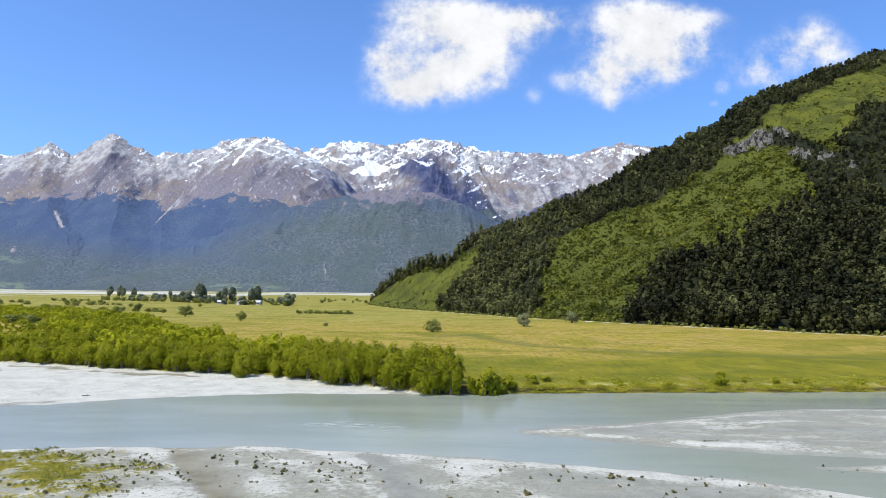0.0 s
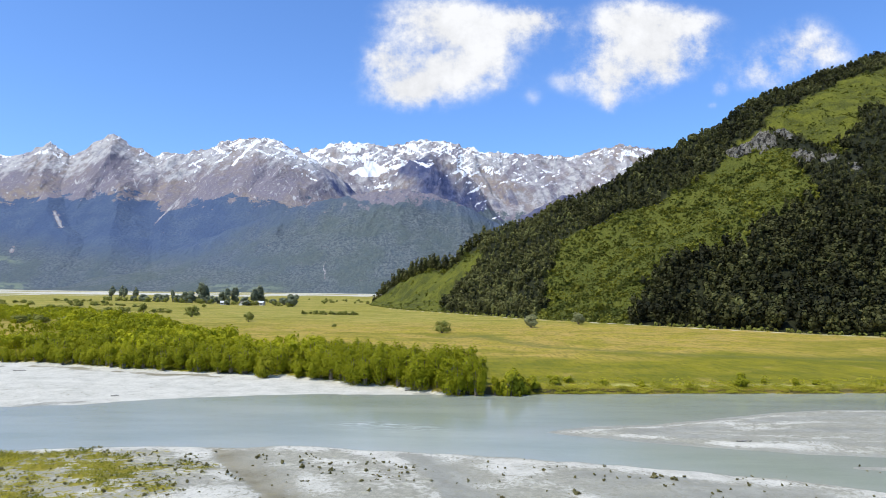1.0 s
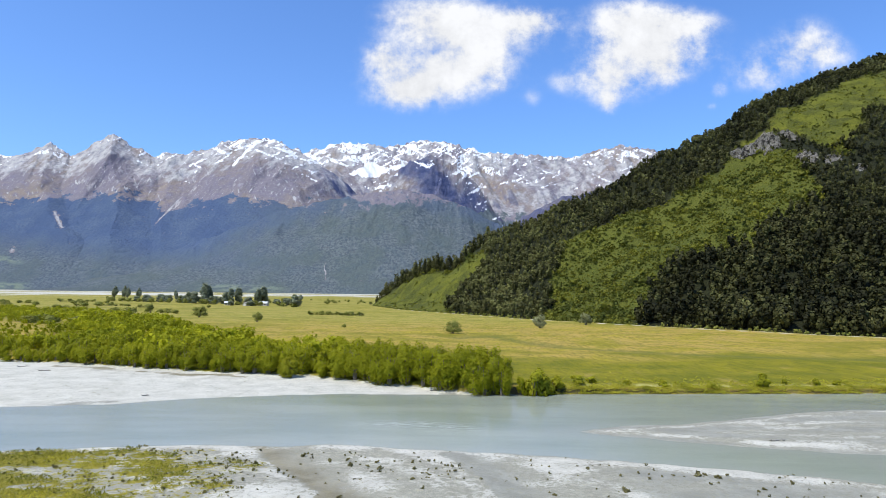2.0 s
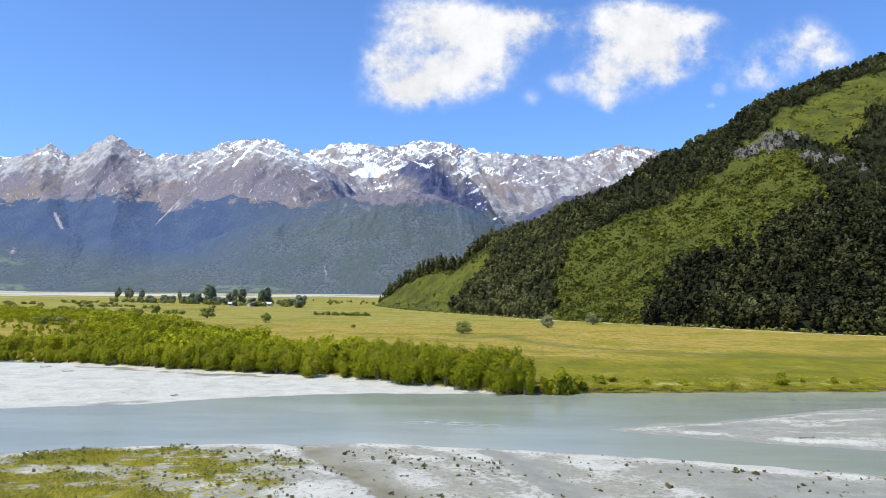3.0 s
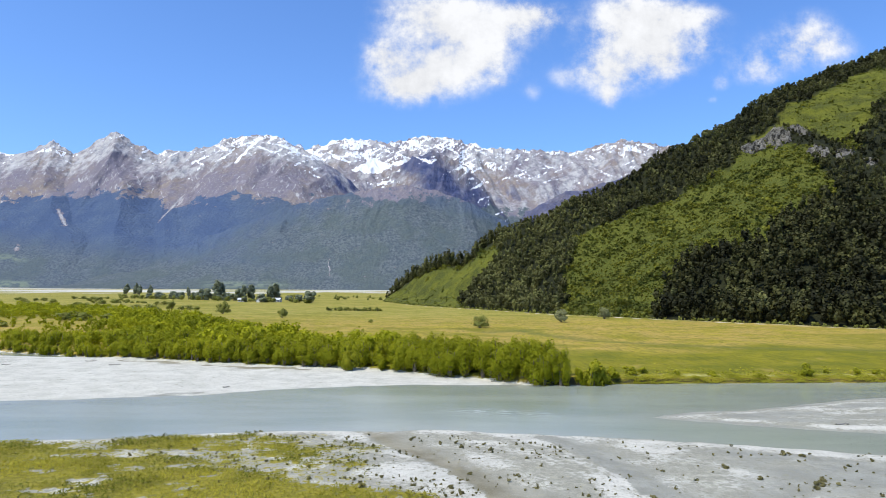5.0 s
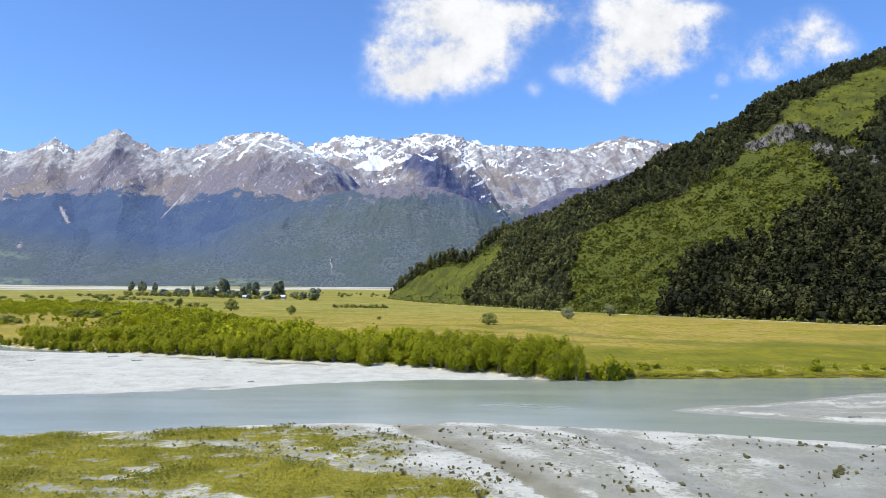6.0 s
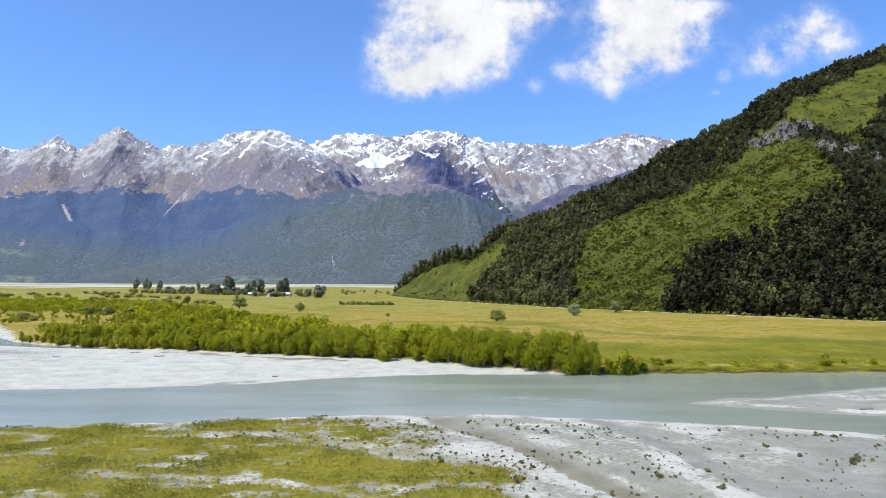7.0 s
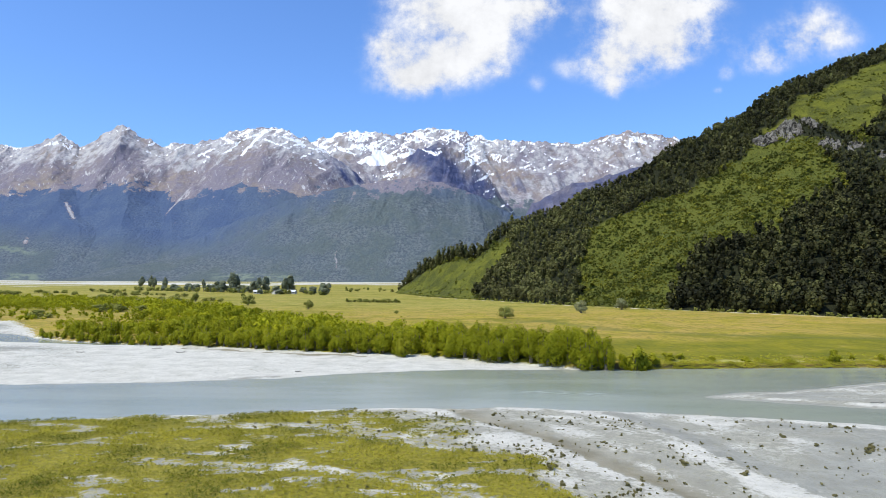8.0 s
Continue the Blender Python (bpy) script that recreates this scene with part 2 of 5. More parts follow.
    # low herbs among the gravel
    herb = k.mix(k.ramp(n2, 0.42, 0.58), (0.162, 0.148, 0.014), (0.265, 0.228, 0.026))
    herb = k.mix(k.ramp(n3, 0.5, 0.62, 0, 0.5), herb, (0.31, 0.28, 0.055))
    he = k.math("ADD", k.attr("herbs"), k.ramp(n2, 0.38, 0.62, -0.4, 0.4), True)
    c = k.mix(k.ramp(he, 0.35, 0.65), c, herb)
    c = k.mix(k.attr("track"), c, k.mix(k.ramp(n2, 0.4, 0.6), (0.46, 0.42, 0.31), (0.58, 0.54, 0.42)))
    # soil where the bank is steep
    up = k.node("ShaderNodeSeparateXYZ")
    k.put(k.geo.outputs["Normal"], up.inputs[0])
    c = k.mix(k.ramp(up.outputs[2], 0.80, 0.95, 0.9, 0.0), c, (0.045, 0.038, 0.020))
    k.bump(k.math("ADD", n3, k.math("MULTIPLY", n2, 2.0)), 0.6, 0.14)
    rough = k.ramp(wet, 0.35, 0.8, 0.95, 0.62)
    return k.done(c, rough, 0.25)


def water_material():
    k = Mat("silty_river_water")
    n1 = k.noise(0.05, 5, 0.6, (0.40, 1.8, 1))
    n2 = k.noise(0.5, 5, 0.6, (0.4, 1.7, 1))
    c = k.mix(k.ramp(n1, 0.40, 0.60), (0.240, 0.270, 0.214), (0.292, 0.320, 0.258))
    c = k.mix(k.ramp(n2, 0.50, 0.64, 0, 0.10), c, (0.225, 0.270, 0.205))
    c = k.mix(k.ramp(k.attr("shoal"), 0.0, 1.0, 0.0, 0.8), c, (0.29, 0.31, 0.26))
    foam = k.math("MULTIPLY", k.attr("riffle"), k.ramp(k.noise(1.1, 5, 0.7, (0.35, 1.6, 1)), 0.50, 0.58), True)
    c = k.mix(foam, c, (0.70, 0.72, 0.70))
    rip = k.noise(2.6, 5, 0.65, (0.5, 1.5, 1))
    k.bump(k.math("ADD", rip, k.math("MULTIPLY", n2, 0.8)), 0.3, 0.05)
    k.done(c, 0.13, 0.5)
    k.bsdf.inputs["IOR"].default_value = 1.33
    return k.mat


def hill_material():
    k = Mat("hill_turf")
    n1, n2, n3 = k.noise(0.022, 6, 0.6), k.noise(0.14, 6, 0.65), k.noise(0.8, 5, 0.65)
    c = k.mix(k.ramp(n1, 0.42, 0.58), (0.052, 0.063, 0.010), (0.082, 0.090, 0.013))
    c = k.mix(k.ramp(n2, 0.46, 0.58, 0, 0.7), c, (0.058, 0.072, 0.010))
    c = k.mix(k.ramp(n3, 0.52, 0.64, 0, 0.6), c, (0.105, 0.100, 0.022))
    c = k.mix(k.attr("high_turf"), c, k.mix(k.ramp(k.noise(0.05, 6, 0.65), 0.44, 0.56), k.mix(k.ramp(n3, 0.44, 0.56), (0.034, 0.042, 0.008), (0.064, 0.070, 0.010)), k.mix(k.ramp(n2, 0.44, 0.58), (0.092, 0.100, 0.010), (0.128, 0.130, 0.014))))
    tuft = k.noise(1.0, 6, 0.75, (1, 0.5, 1), (3, 1, 0))
    c = k.mix(k.ramp(tuft, 0.50, 0.60, 0, 0.5), c, (0.034, 0.043, 0.008))
    c = k.mix(k.ramp(tuft, 0.50, 0.40, 0, 0.5), c, (0.135, 0.138, 0.018))
    # ground among the trees painted near black, for the shade under them
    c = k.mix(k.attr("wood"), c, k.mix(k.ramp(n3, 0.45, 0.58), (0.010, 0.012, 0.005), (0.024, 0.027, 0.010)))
    k.bump(n3, 0.8, 0.8)
    return k.done(c, 0.9, 0.15)


def mountain_material():
    k = Mat("mountain_rock_forest_snow")
    n0, n1, n2, n3 = k.noise(0.0022, 5, 0.55), k.noise(0.006, 7, 0.6), k.noise(0.022, 7, 0.65), k.noise(0.08, 5, 0.68)
    # rock tones carry a blue tint that stands in for haze
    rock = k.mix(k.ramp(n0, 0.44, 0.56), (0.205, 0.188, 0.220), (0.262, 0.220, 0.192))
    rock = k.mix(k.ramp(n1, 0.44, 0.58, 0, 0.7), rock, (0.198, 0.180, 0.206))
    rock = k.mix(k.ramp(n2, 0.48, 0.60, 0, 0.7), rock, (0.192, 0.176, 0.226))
    rock = k.mix(k.ramp(n3, 0.56, 0.64, 0, 0.5), rock, (0.46, 0.43, 0.41))
    # thin pale shingle slides that run down the slope
    slide = k.noise(0.020, 5, 0.62, (1.0, 0.30, 0.34), (5, 2, 7))
    rock = k.mix(k.math("MULTIPLY", k.ramp(slide, 0.60, 0.65, 0, 0.6), k.ramp(n1, 0.45, 0.55)), rock, (0.50, 0.48, 0.47))
    pale = k.math("ADD", k.attr("scree"), k.math("ADD", k.ramp(n1, 0.38, 0.62, -0.22, 0.22), k.ramp(n2, 0.35, 0.65, -0.2, 0.2)), True)
    rock = k.mix(k.ramp(pale, 0.30, 0.85), rock, k.mix(k.ramp(n2, 0.42, 0.58), k.mix(k.ramp(n3, 0.44, 0.56), (0.28, 0.28, 0.31), (0.40, 0.395, 0.40)), (0.48, 0.47, 0.46)))
    # dark blue rock tone, which also carries the shade painted on the peaks
    slate_shade = k.mix(k.ramp(n2, 0.42, 0.58), (0.046, 0.062, 0.138), (0.086, 0.102, 0.186))
    rock = k.mix(k.attr("slate_shade"), rock, slate_shade)
    # distance haze is painted into these forest tones, less of it in near
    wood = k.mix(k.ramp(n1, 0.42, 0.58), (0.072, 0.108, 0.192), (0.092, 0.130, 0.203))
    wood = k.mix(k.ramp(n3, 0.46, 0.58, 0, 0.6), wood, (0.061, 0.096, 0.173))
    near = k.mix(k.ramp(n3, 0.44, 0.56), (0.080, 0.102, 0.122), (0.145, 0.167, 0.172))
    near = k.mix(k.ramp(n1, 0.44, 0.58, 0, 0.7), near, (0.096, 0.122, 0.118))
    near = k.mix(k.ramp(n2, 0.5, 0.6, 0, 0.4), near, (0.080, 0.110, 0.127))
    wood = k.mix(k.attr("thin_haze"), wood, near)
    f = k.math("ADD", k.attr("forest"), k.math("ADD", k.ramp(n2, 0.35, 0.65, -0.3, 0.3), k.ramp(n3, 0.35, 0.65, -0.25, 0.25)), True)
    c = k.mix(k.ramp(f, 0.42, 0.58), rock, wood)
    c = k.mix(k.attr("meadow"), c, (0.224, 0.271, 0.189))
    ledge = k.noise(0.020, 8, 0.70, (0.75, 0.75, 1.35), (3, 8, 1))
    s = k.math("ADD", k.attr("snow"), k.math("ADD", k.ramp(ledge, 0.38, 0.62, -0.30, 0.30), k.ramp(n3, 0.35, 0.65, -0.16, 0.16)), True)
    c = k.mix(k.math("MULTIPLY", k.ramp(s, 0.50, 0.58), k.ramp(k.attr("snow"), 0.05, 0.2)), c, (0.80, 0.82, 0.86))
    k.bump(k.math("ADD", k.math("MULTIPLY", n1, 3.0), k.math("ADD", k.math("MULTIPLY", n2, 1.6), n3)), 0.9, 13)
    return k.done(c, 0.9, 0.1)



M_GROUND, M_WATER, M_HILL, M_MOUNTAIN = ground_material(), water_material(), hill_material(), mountain_material()
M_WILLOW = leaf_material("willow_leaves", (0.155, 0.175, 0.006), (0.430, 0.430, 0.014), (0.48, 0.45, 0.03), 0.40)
M_BANK = leaf_material("bank_bush_leaves", (0.235, 0.245, 0.012), (0.420, 0.405, 0.024), (0.46, 0.42, 0.05), 0.45)
M_BEECH = leaf_material("beech_leaves", (0.012, 0.013, 0.004), (0.172, 0.172, 0.054), (0.062, 0.060, 0.022), 0.15)
M_SCRUB = leaf_material("scrub_leaves", (0.070, 0.086, 0.014), (0.205, 0.206, 0.024), (0.215, 0.190, 0.045), 0.30)
M_BUSH = leaf_material("bush_leaves", (0.190, 0.205, 0.042), (0.330, 0.335, 0.078), (0.37, 0.36, 0.12), 0.45)
M_SALLOW = leaf_material("grey_sallow_leaves", (0.20, 0.212, 0.095), (0.36, 0.365, 0.180), (0.40, 0.39, 0.22), 0.45)
M_PINE = leaf_material("shelter_tree_leaves", (0.165, 0.190, 0.125), (0.290, 0.315, 0.190), (0.33, 0.34, 0.21), 0.4)
M_LUPIN = leaf_material("low_shrub_leaves", (0.125, 0.115, 0.048), (0.240, 0.215, 0.088), (0.33, 0.28, 0.14), 0.30)
M_GRASS = leaf_material("long_grass", (0.120, 0.132, 0.012), (0.390, 0.352, 0.034), (0.50, 0.42, 0.10), 0.35)
M_BANKGRASS = leaf_material("bank_grass", (0.270, 0.275, 0.018), (0.480, 0.440, 0.045), (0.56, 0.50, 0.14), 0.55)
M_BARK = plain_material("bark", (0.12, 0.095, 0.07), (0.20, 0.17, 0.13), 3.0)
M_ROCK = cliff_material()
M_DRIFT = plain_material("driftwood", (0.19, 0.18, 0.15), (0.30, 0.285, 0.25), 4.0)
M_PAINT = plain_material("white_weatherboard", (0.46, 0.45, 0.41), (0.56, 0.55, 0.51), 0.8, 0.6)
M_IRON = plain_material("grey_roofing_iron", (0.50, 0.51, 0.52), (0.62, 0.63, 0.64), 0.6, 0.45, 0.5)
M_ROOF = plain_material("rusty_roof", (0.42, 0.36, 0.28), (0.50, 0.42, 0.33), 0.6, 0.6)
M_PANE = plain_material("window_glass", (0.03, 0.035, 0.04), (0.05, 0.055, 0.06), 0.5, 0.08, 0.5)


# ---- helpers for meshes ----
def grid_mesh(name, X, Y, Z, material, attrs=None):
    """A sheet over a grid of points; attrs: named values a point."""
    r, c = X.shape
    me = bpy.data.meshes.new(name)
    idx = np.arange(r * c).reshape(r, c)
    f = np.stack([idx[:-1, :-1], idx[:-1, 1:], idx[1:, 1:], idx[1:, :-1]], -1).reshape(-1, 4)
    fill_mesh(me, np.stack([X, Y, Z], -1).reshape(-1, 3), f)
    me.polygons.foreach_set("use_smooth", np.ones(len(f), bool))
    for key, val in (attrs or {}).items():
        a = me.attributes.new(key, "FLOAT", "POINT")
        a.data.foreach_set("value", np.clip(val, 0, 1).astype(np.float32).ravel())
    me.materials.append(material)
    return new(name, me)


def fill_mesh(me, verts, faces):
    n = faces.shape[1]
    me.vertices.add(len(verts))
    me.vertices.foreach_set("co", np.asarray(verts, np.float32).ravel())
    me.loops.add(faces.size)
    me.loops.foreach_set("vertex_index", faces.astype(np.int32).ravel())
    me.polygons.add(len(faces))
    me.polygons.foreach_set("loop_start", np.arange(0, faces.size, n, dtype=np.int32))
    me.update(calc_edges=True)


def spray_mesh(name, P, Nn, size, tint, material, rng, aspect=1.0, lift=None, soft=None):
    """Many small bent sprays of leaves: each of two quads that share a fold. P places, Nn the way each faces, size its half width; soft: the crown's own facing there, by which its light is rounded."""
    n = len(P)
    Nn = Nn / (np.linalg.norm(Nn, axis=1, keepdims=True) + 1e-9)
    a = rng.normal(size=(n, 3)) if lift is None else lift + rng.normal(size=(n, 3)) * 0.25
    T = np.cross(Nn, a)
    T /= np.linalg.norm(T, axis=1, keepdims=True) + 1e-9
    B = np.cross(T, Nn)
    s = size[:, None]
    k = 0.75 + 0.5 * rng.rand(n, 4, 1)
    v = np.stack([
        P - T * s * k[:, 0] - Nn * s * 0.25,
        P - B * s * aspect * k[:, 1],
        P + T * s * k[:, 2] - Nn * s * 0.25,
        P + B * s * aspect * k[:, 3]], 1).reshape(-1, 3)
    i = np.arange(n) * 4
    f = np.concatenate([np.stack([i, i + 3, i + 1], 1), np.stack([i + 1, i + 3, i + 2], 1)])
    me = bpy.data.meshes.new(name)
    fill_mesh(me, v, f)
    me.polygons.foreach_set("use_smooth", np.ones(len(f), bool))
    if soft is not None:
        soft = soft / (np.linalg.norm(soft, axis=1, keepdims=True) + 1e-9) + 0.25 * Nn
        soft /= np.linalg.norm(soft, axis=1, keepdims=True) + 1e-9
        me.normals_split_custom_set_from_vertices(np.repeat(soft, 4, axis=0).astype(np.float32))
    at = me.attributes.new("tint", "FLOAT", "POINT")
    at.data.foreach_set("value", np.repeat(np.clip(tint, 0, 1), 4).astype(np.float32))
    me.materials.append(material)
    return me


def crown_points(rng, n, width, height, base, lobes, taper=0.0, shell=0.55):
    """Leaf places and facings of an uneven crown of several lobes, between base and height."""
    mid, half = (base + height) / 2, (height - base) / 2
    lz = rng.uniform(-0.72, 0.66, lobes)
    la = rng.rand(lobes) * 2 * np.pi
    lr = rng.rand(lobes) ** 0.5 * 0.66 * np.sqrt(1 - 0.8 * np.clip(lz, 0, 1) ** 2)
    lob = np.stack([lr * np.cos(la), lr * np.sin(la), lz], 1)
    rad = 0.30 + 0.20 * rng.rand(lobes)
    j = rng.randint(0, lobes, n)
    d = rng.normal(size=(n, 3))
    d /= np.linalg.norm(d, axis=1, keepdims=True)
    r = rad[j] * (shell + (1 - shell) * rng.rand(n))
    p = lob[j] + d * r[:, None] * np.array([1, 1, 1.1])
    k = 1 - taper * np.clip(p[:, 2] * 0.5 + 0.5, 0, 1.1)
    P = np.stack([p[:, 0] * k * width / 2, p[:, 1] * k * width / 2, np.maximum(p[:, 2] * half + mid, base * 0.5)], 1)
    face = d + 0.5 * p + rng.normal(size=(n, 3)) * 0.22
    return P, face


def part(name, me, parent, label=""):
    ob = new(name, me)
    ob.parent = parent
    if label:
        ob["label"] = label
    return ob


def bm_mesh(name, bm, material):
    me = bpy.data.meshes.new(name)
    bm.to_mesh(me)
    bm.free()
    me.materials.append(material)
    return me


def limb(bm, a, b, r0, r1, sides=6):
    a, b = Vector(a), Vector(b)
    q = (b - a).to_track_quat("Z", "Y")
    rings = []
    for p, r in ((a, r0), ((a + b) / 2 + Vector((0.03, -0.02, 0)) * (b - a).length, (r0 + r1) / 2), (b, r1)):
        rings.append([bm.verts.new(p + q @ Vector((math.cos(t) * r, math.sin(t) * r, 0))) for t in (2 * math.pi * i / sides for i in range(sides))])
    for lo, hi in zip(rings, rings[1:]):
        for i in range(sides):
            bm.faces.new((lo[i], lo[(i + 1) % sides], hi[(i + 1) % sides], hi[i]))
    bm.faces.new(rings[-1])


# ---- the plan of the valley ----
NEAR_BANK = [(-400, 20), (-160, 50), (-120, 59), (-88, 66), (-63, 72), (-50, 75.3), (-37, 77), (-20, 78.2), (-5, 76.6), (7, 73.2), (20, 70.2), (30, 67.6), (38, 63), (43, 60), (60, 51), (90, 38), (300, -40)]
FAR_BANK = [(-400, 70), (-250, 80), (-150, 90), (-107, 94), (-83, 98), (-62, 105), (-47, 113.2), (-30, 118), (-15, 119), (0, 120.6), (12, 122.5), (40, 126), (65, 128.6), (89, 131.5), (150, 138), (400, 160)]
WILLOW_FRONT = [(-400, 290), (-250, 262), (-200, 238), (-172, 203), (-155, 179), (-142, 171), (-132, 167), (-120, 162.5), (-107, 157), (-91, 151.5), (-76, 145.5), (-60, 141), (-38, 138.5), (-22, 129), (-0.8, 118), (8, 118)]
ISLAND = [(7, 88.6), (17.5, 84.8), (25.5, 82.0), (32, 80.0), (40, 78.3), (52, 76.5), (90, 70), (160, 66), (160, 118), (90, 112.5), (75, 110.5), (62, 109.5), (51, 106.4), (42, 102.5), (34, 98.0), (20.5, 93.0), (13.7, 91.2)]
SPIT = [(41, 72), (49, 70), (80, 60), (110, 58), (90, 66), (60, 73), (50, 73.8)]
SIDE_CHANNEL = [(-250, 205), (-177, 188), (-151, 172), (-133, 166), (-119, 161.5), (-106, 160)]
CHANNEL_1 = [(-30, 77), (-27, 71), (-23.5, 65), (-19.5, 59.8), (-16.5, 54.1), (-14.5, 49), (-11, 42), (-7, 32), (-3, 22)]
CHANNEL_2 = [(-8, 78), (-5.5, 72), (-3.5, 67), (-1.8, 61), (-0.5, 54), (1.5, 46), (4, 36), (8, 24)]
EDGE_1 = [(-33, 80), (-32, 77), (-29, 71), (-25.5, 65), (-22, 59.8), (-19.3, 54.1), (-17.5, 49), (-14, 42), (-10, 32), (-6, 22)]
EDGE_2 = [(-13, 81), (-10.5, 76.3), (-8.4, 72.2), (-6.8, 67.4), (-5.6, 63.1), (-5, 60.1), (-4.5, 54), (-3, 46), (0, 36), (4, 24)]
EDGE_3 = [(-17, 54.5), (-15.1, 51.8), (-13.4, 50), (-11.7, 48.2), (-10.2, 44), (-8, 36), (-4, 26)]
CHANNEL_3 = [(30, 62), (20, 60), (10, 55), (6, 47), (8, 36)]
MEADOW = [(-300, 10), (-300, 48), (-160, 50), (-120, 58.5), (-88, 65.6), (-67, 70), (-50, 74), (-40, 73.2), (-30, 69.3), (-30, 64), (-31, 58), (-27.5, 52), (-24.5, 49), (-22.5, 45.5), (-21.5, 40), (-18, 34), (-12, 10)]
BARE_1 = [(-68, 60), (-60, 63.3), (-54.5, 64.5), (-49, 63.8), (-43, 60.8), (-37.6, 57.8), (-32.5, 55.2), (-27.5, 53.2)]
BARE_2 = [(-62, 47), (-53, 45.8), (-47, 45.1), (-43, 44.3), (-38.6, 42.7), (-33, 39.5), (-28, 36)]
SWALE = [(-2, 262), (12, 276), (21, 248), (32, 224), (56, 206), (87, 195), (130, 192), (220, 190)]
FOOT_X = [-110, -97, -50, -4, 50, 110, 152, 200, 300, 400, 600, 1000]
FOOT_Y = [900, 845, 690, 592, 480, 408, 356, 310, 245, 200, 140, 80]
CREST_X = [-110, -97, -82, -67, -28, 11, 52, 93, 131, 170, 214, 249, 285, 360, 445, 534, 700, 1000]
CREST_Y = [900, 880, 866, 842, 770, 720, 692, 678, 660, 646, 650, 658, 666, 708, 744, 768, 800, 820]


def along(table, x):
    return np.interp(x, [p[0] for p in table], [p[1] for p in table])


def past_edge(x, y, pts):
    """How far a place lies to the right of a bar's edge, below 0 on its left."""
    d, _ = line_dist(x, y, pts)
    return np.where(x > np.interp(y, [p[1] for p in pts[::-1]], [p[0] for p in pts[::-1]]), d, -d)


def ground_height(x, y):
    """Height of the valley floor, the water standing at 0."""
    yn, yf, yw = along(NEAR_BANK, x), along(FAR_BANK, x), along(WILLOW_FRONT, x)
    wob = fbm(x, y, 9, 3, seed=1) * 0.9
    near, far = yn + wob - y, y - yf - wob * np.where(x > 5, 0.8, 1.0)
    z = np.full(np.shape(x), -0.9)
    # near shore: low bars with faint ridges
    zn = 0.06 + 0.55 * step(0, 22, near) + fbm(x, y, 14, 4, seed=2) * 0.12
    d1, _ = line_dist(x, y, CHANNEL_1)
    d2, _ = line_dist(x, y, CHANNEL_2)
    d3, _ = line_dist(x, y, CHANNEL_3)
    zn -= 0.28 * np.exp(-(d1 / 2.2) ** 2) + 0.25 * np.exp(-(d2 / 3.2) ** 2) + 0.2 * np.exp(-(d3 / 3.5) ** 2)
    zn = np.maximum(zn, 0.03)
    z = np.where(near > 0, np.minimum(zn, near * 0.12 + 0.01), np.maximum(z, near * 0.12))
    # far shore: a wide sand bar, then the terrace
    zb = 0.05 + 0.5 * step(0, 30, far) + fbm(x, y, 18, 4, seed=3) * 0.10
    ds, _ = line_dist(x, y, SIDE_CHANNEL)
    wide = np.interp(x, [-400, -177, -133, -106], [14, 8, 4, 1.2])
    zb = np.where(ds < wide, -0.35 + 0.35 * (ds / wide) ** 2, zb * step(0, 4, ds - wide) + 0.03)
    bar = np.minimum(zb, np.maximum(far * 0.10, 0) + 0.01)
    back = y - yw - wob
    terrace = 1.25 + fbm(x, y, 60, 4, seed=4) * 0.35 + fbm(x, y, 9, 3, seed=5) * 0.08
    z_left = bar + (terrace - bar) * step(0.0, 4.0, back)
    z_right = terrace * step(-0.3, 0.7, far) * (0.62 + 0.38 * step(0.5, 6, far)) + 0.02
    zf = np.where(x < 6, z_left, z_left + (z_right - z_left) * step(6, 12, x))
    z = np.where(far > 0, zf, z)
    z = np.where((far <= 0) & (near <= 0), np.maximum(z, np.maximum(near * 0.12, far * 0.12)), z)
    z = np.maximum(z, -1.2)
    # low islands in the stream
    di = inside(x, y, ISLAND) + fbm(x, y, 12, 4, seed=6) * 0.8
    zi = np.clip(di * 0.09 + 0.02, -0.6, 0.26) + fbm(x * 0.30, y * 1.8, 9, 3, seed=7) * 0.05
    z = np.where((near < 0) & (far < 0), np.maximum(z, zi), z)
    dp = inside(x, y, SPIT) + fbm(x, y, 6, 3, seed=8) * 0.35 + 0.3
    z = np.where((near < 0) & (far < 0), np.maximum(z, np.clip(dp * 0.10, -0.6, 0.14)), z)
    # scarp across the pasture, and the floor's slow rise far away
    sw, _ = line_dist(x, y, SWALE)
    z = z - 0.5 * np.exp(-(sw / 7) ** 2) * (far > 10)
    z = z + step(1200, 3200, y) * (2 + 8 * step(-2000, -200, x))
    return z


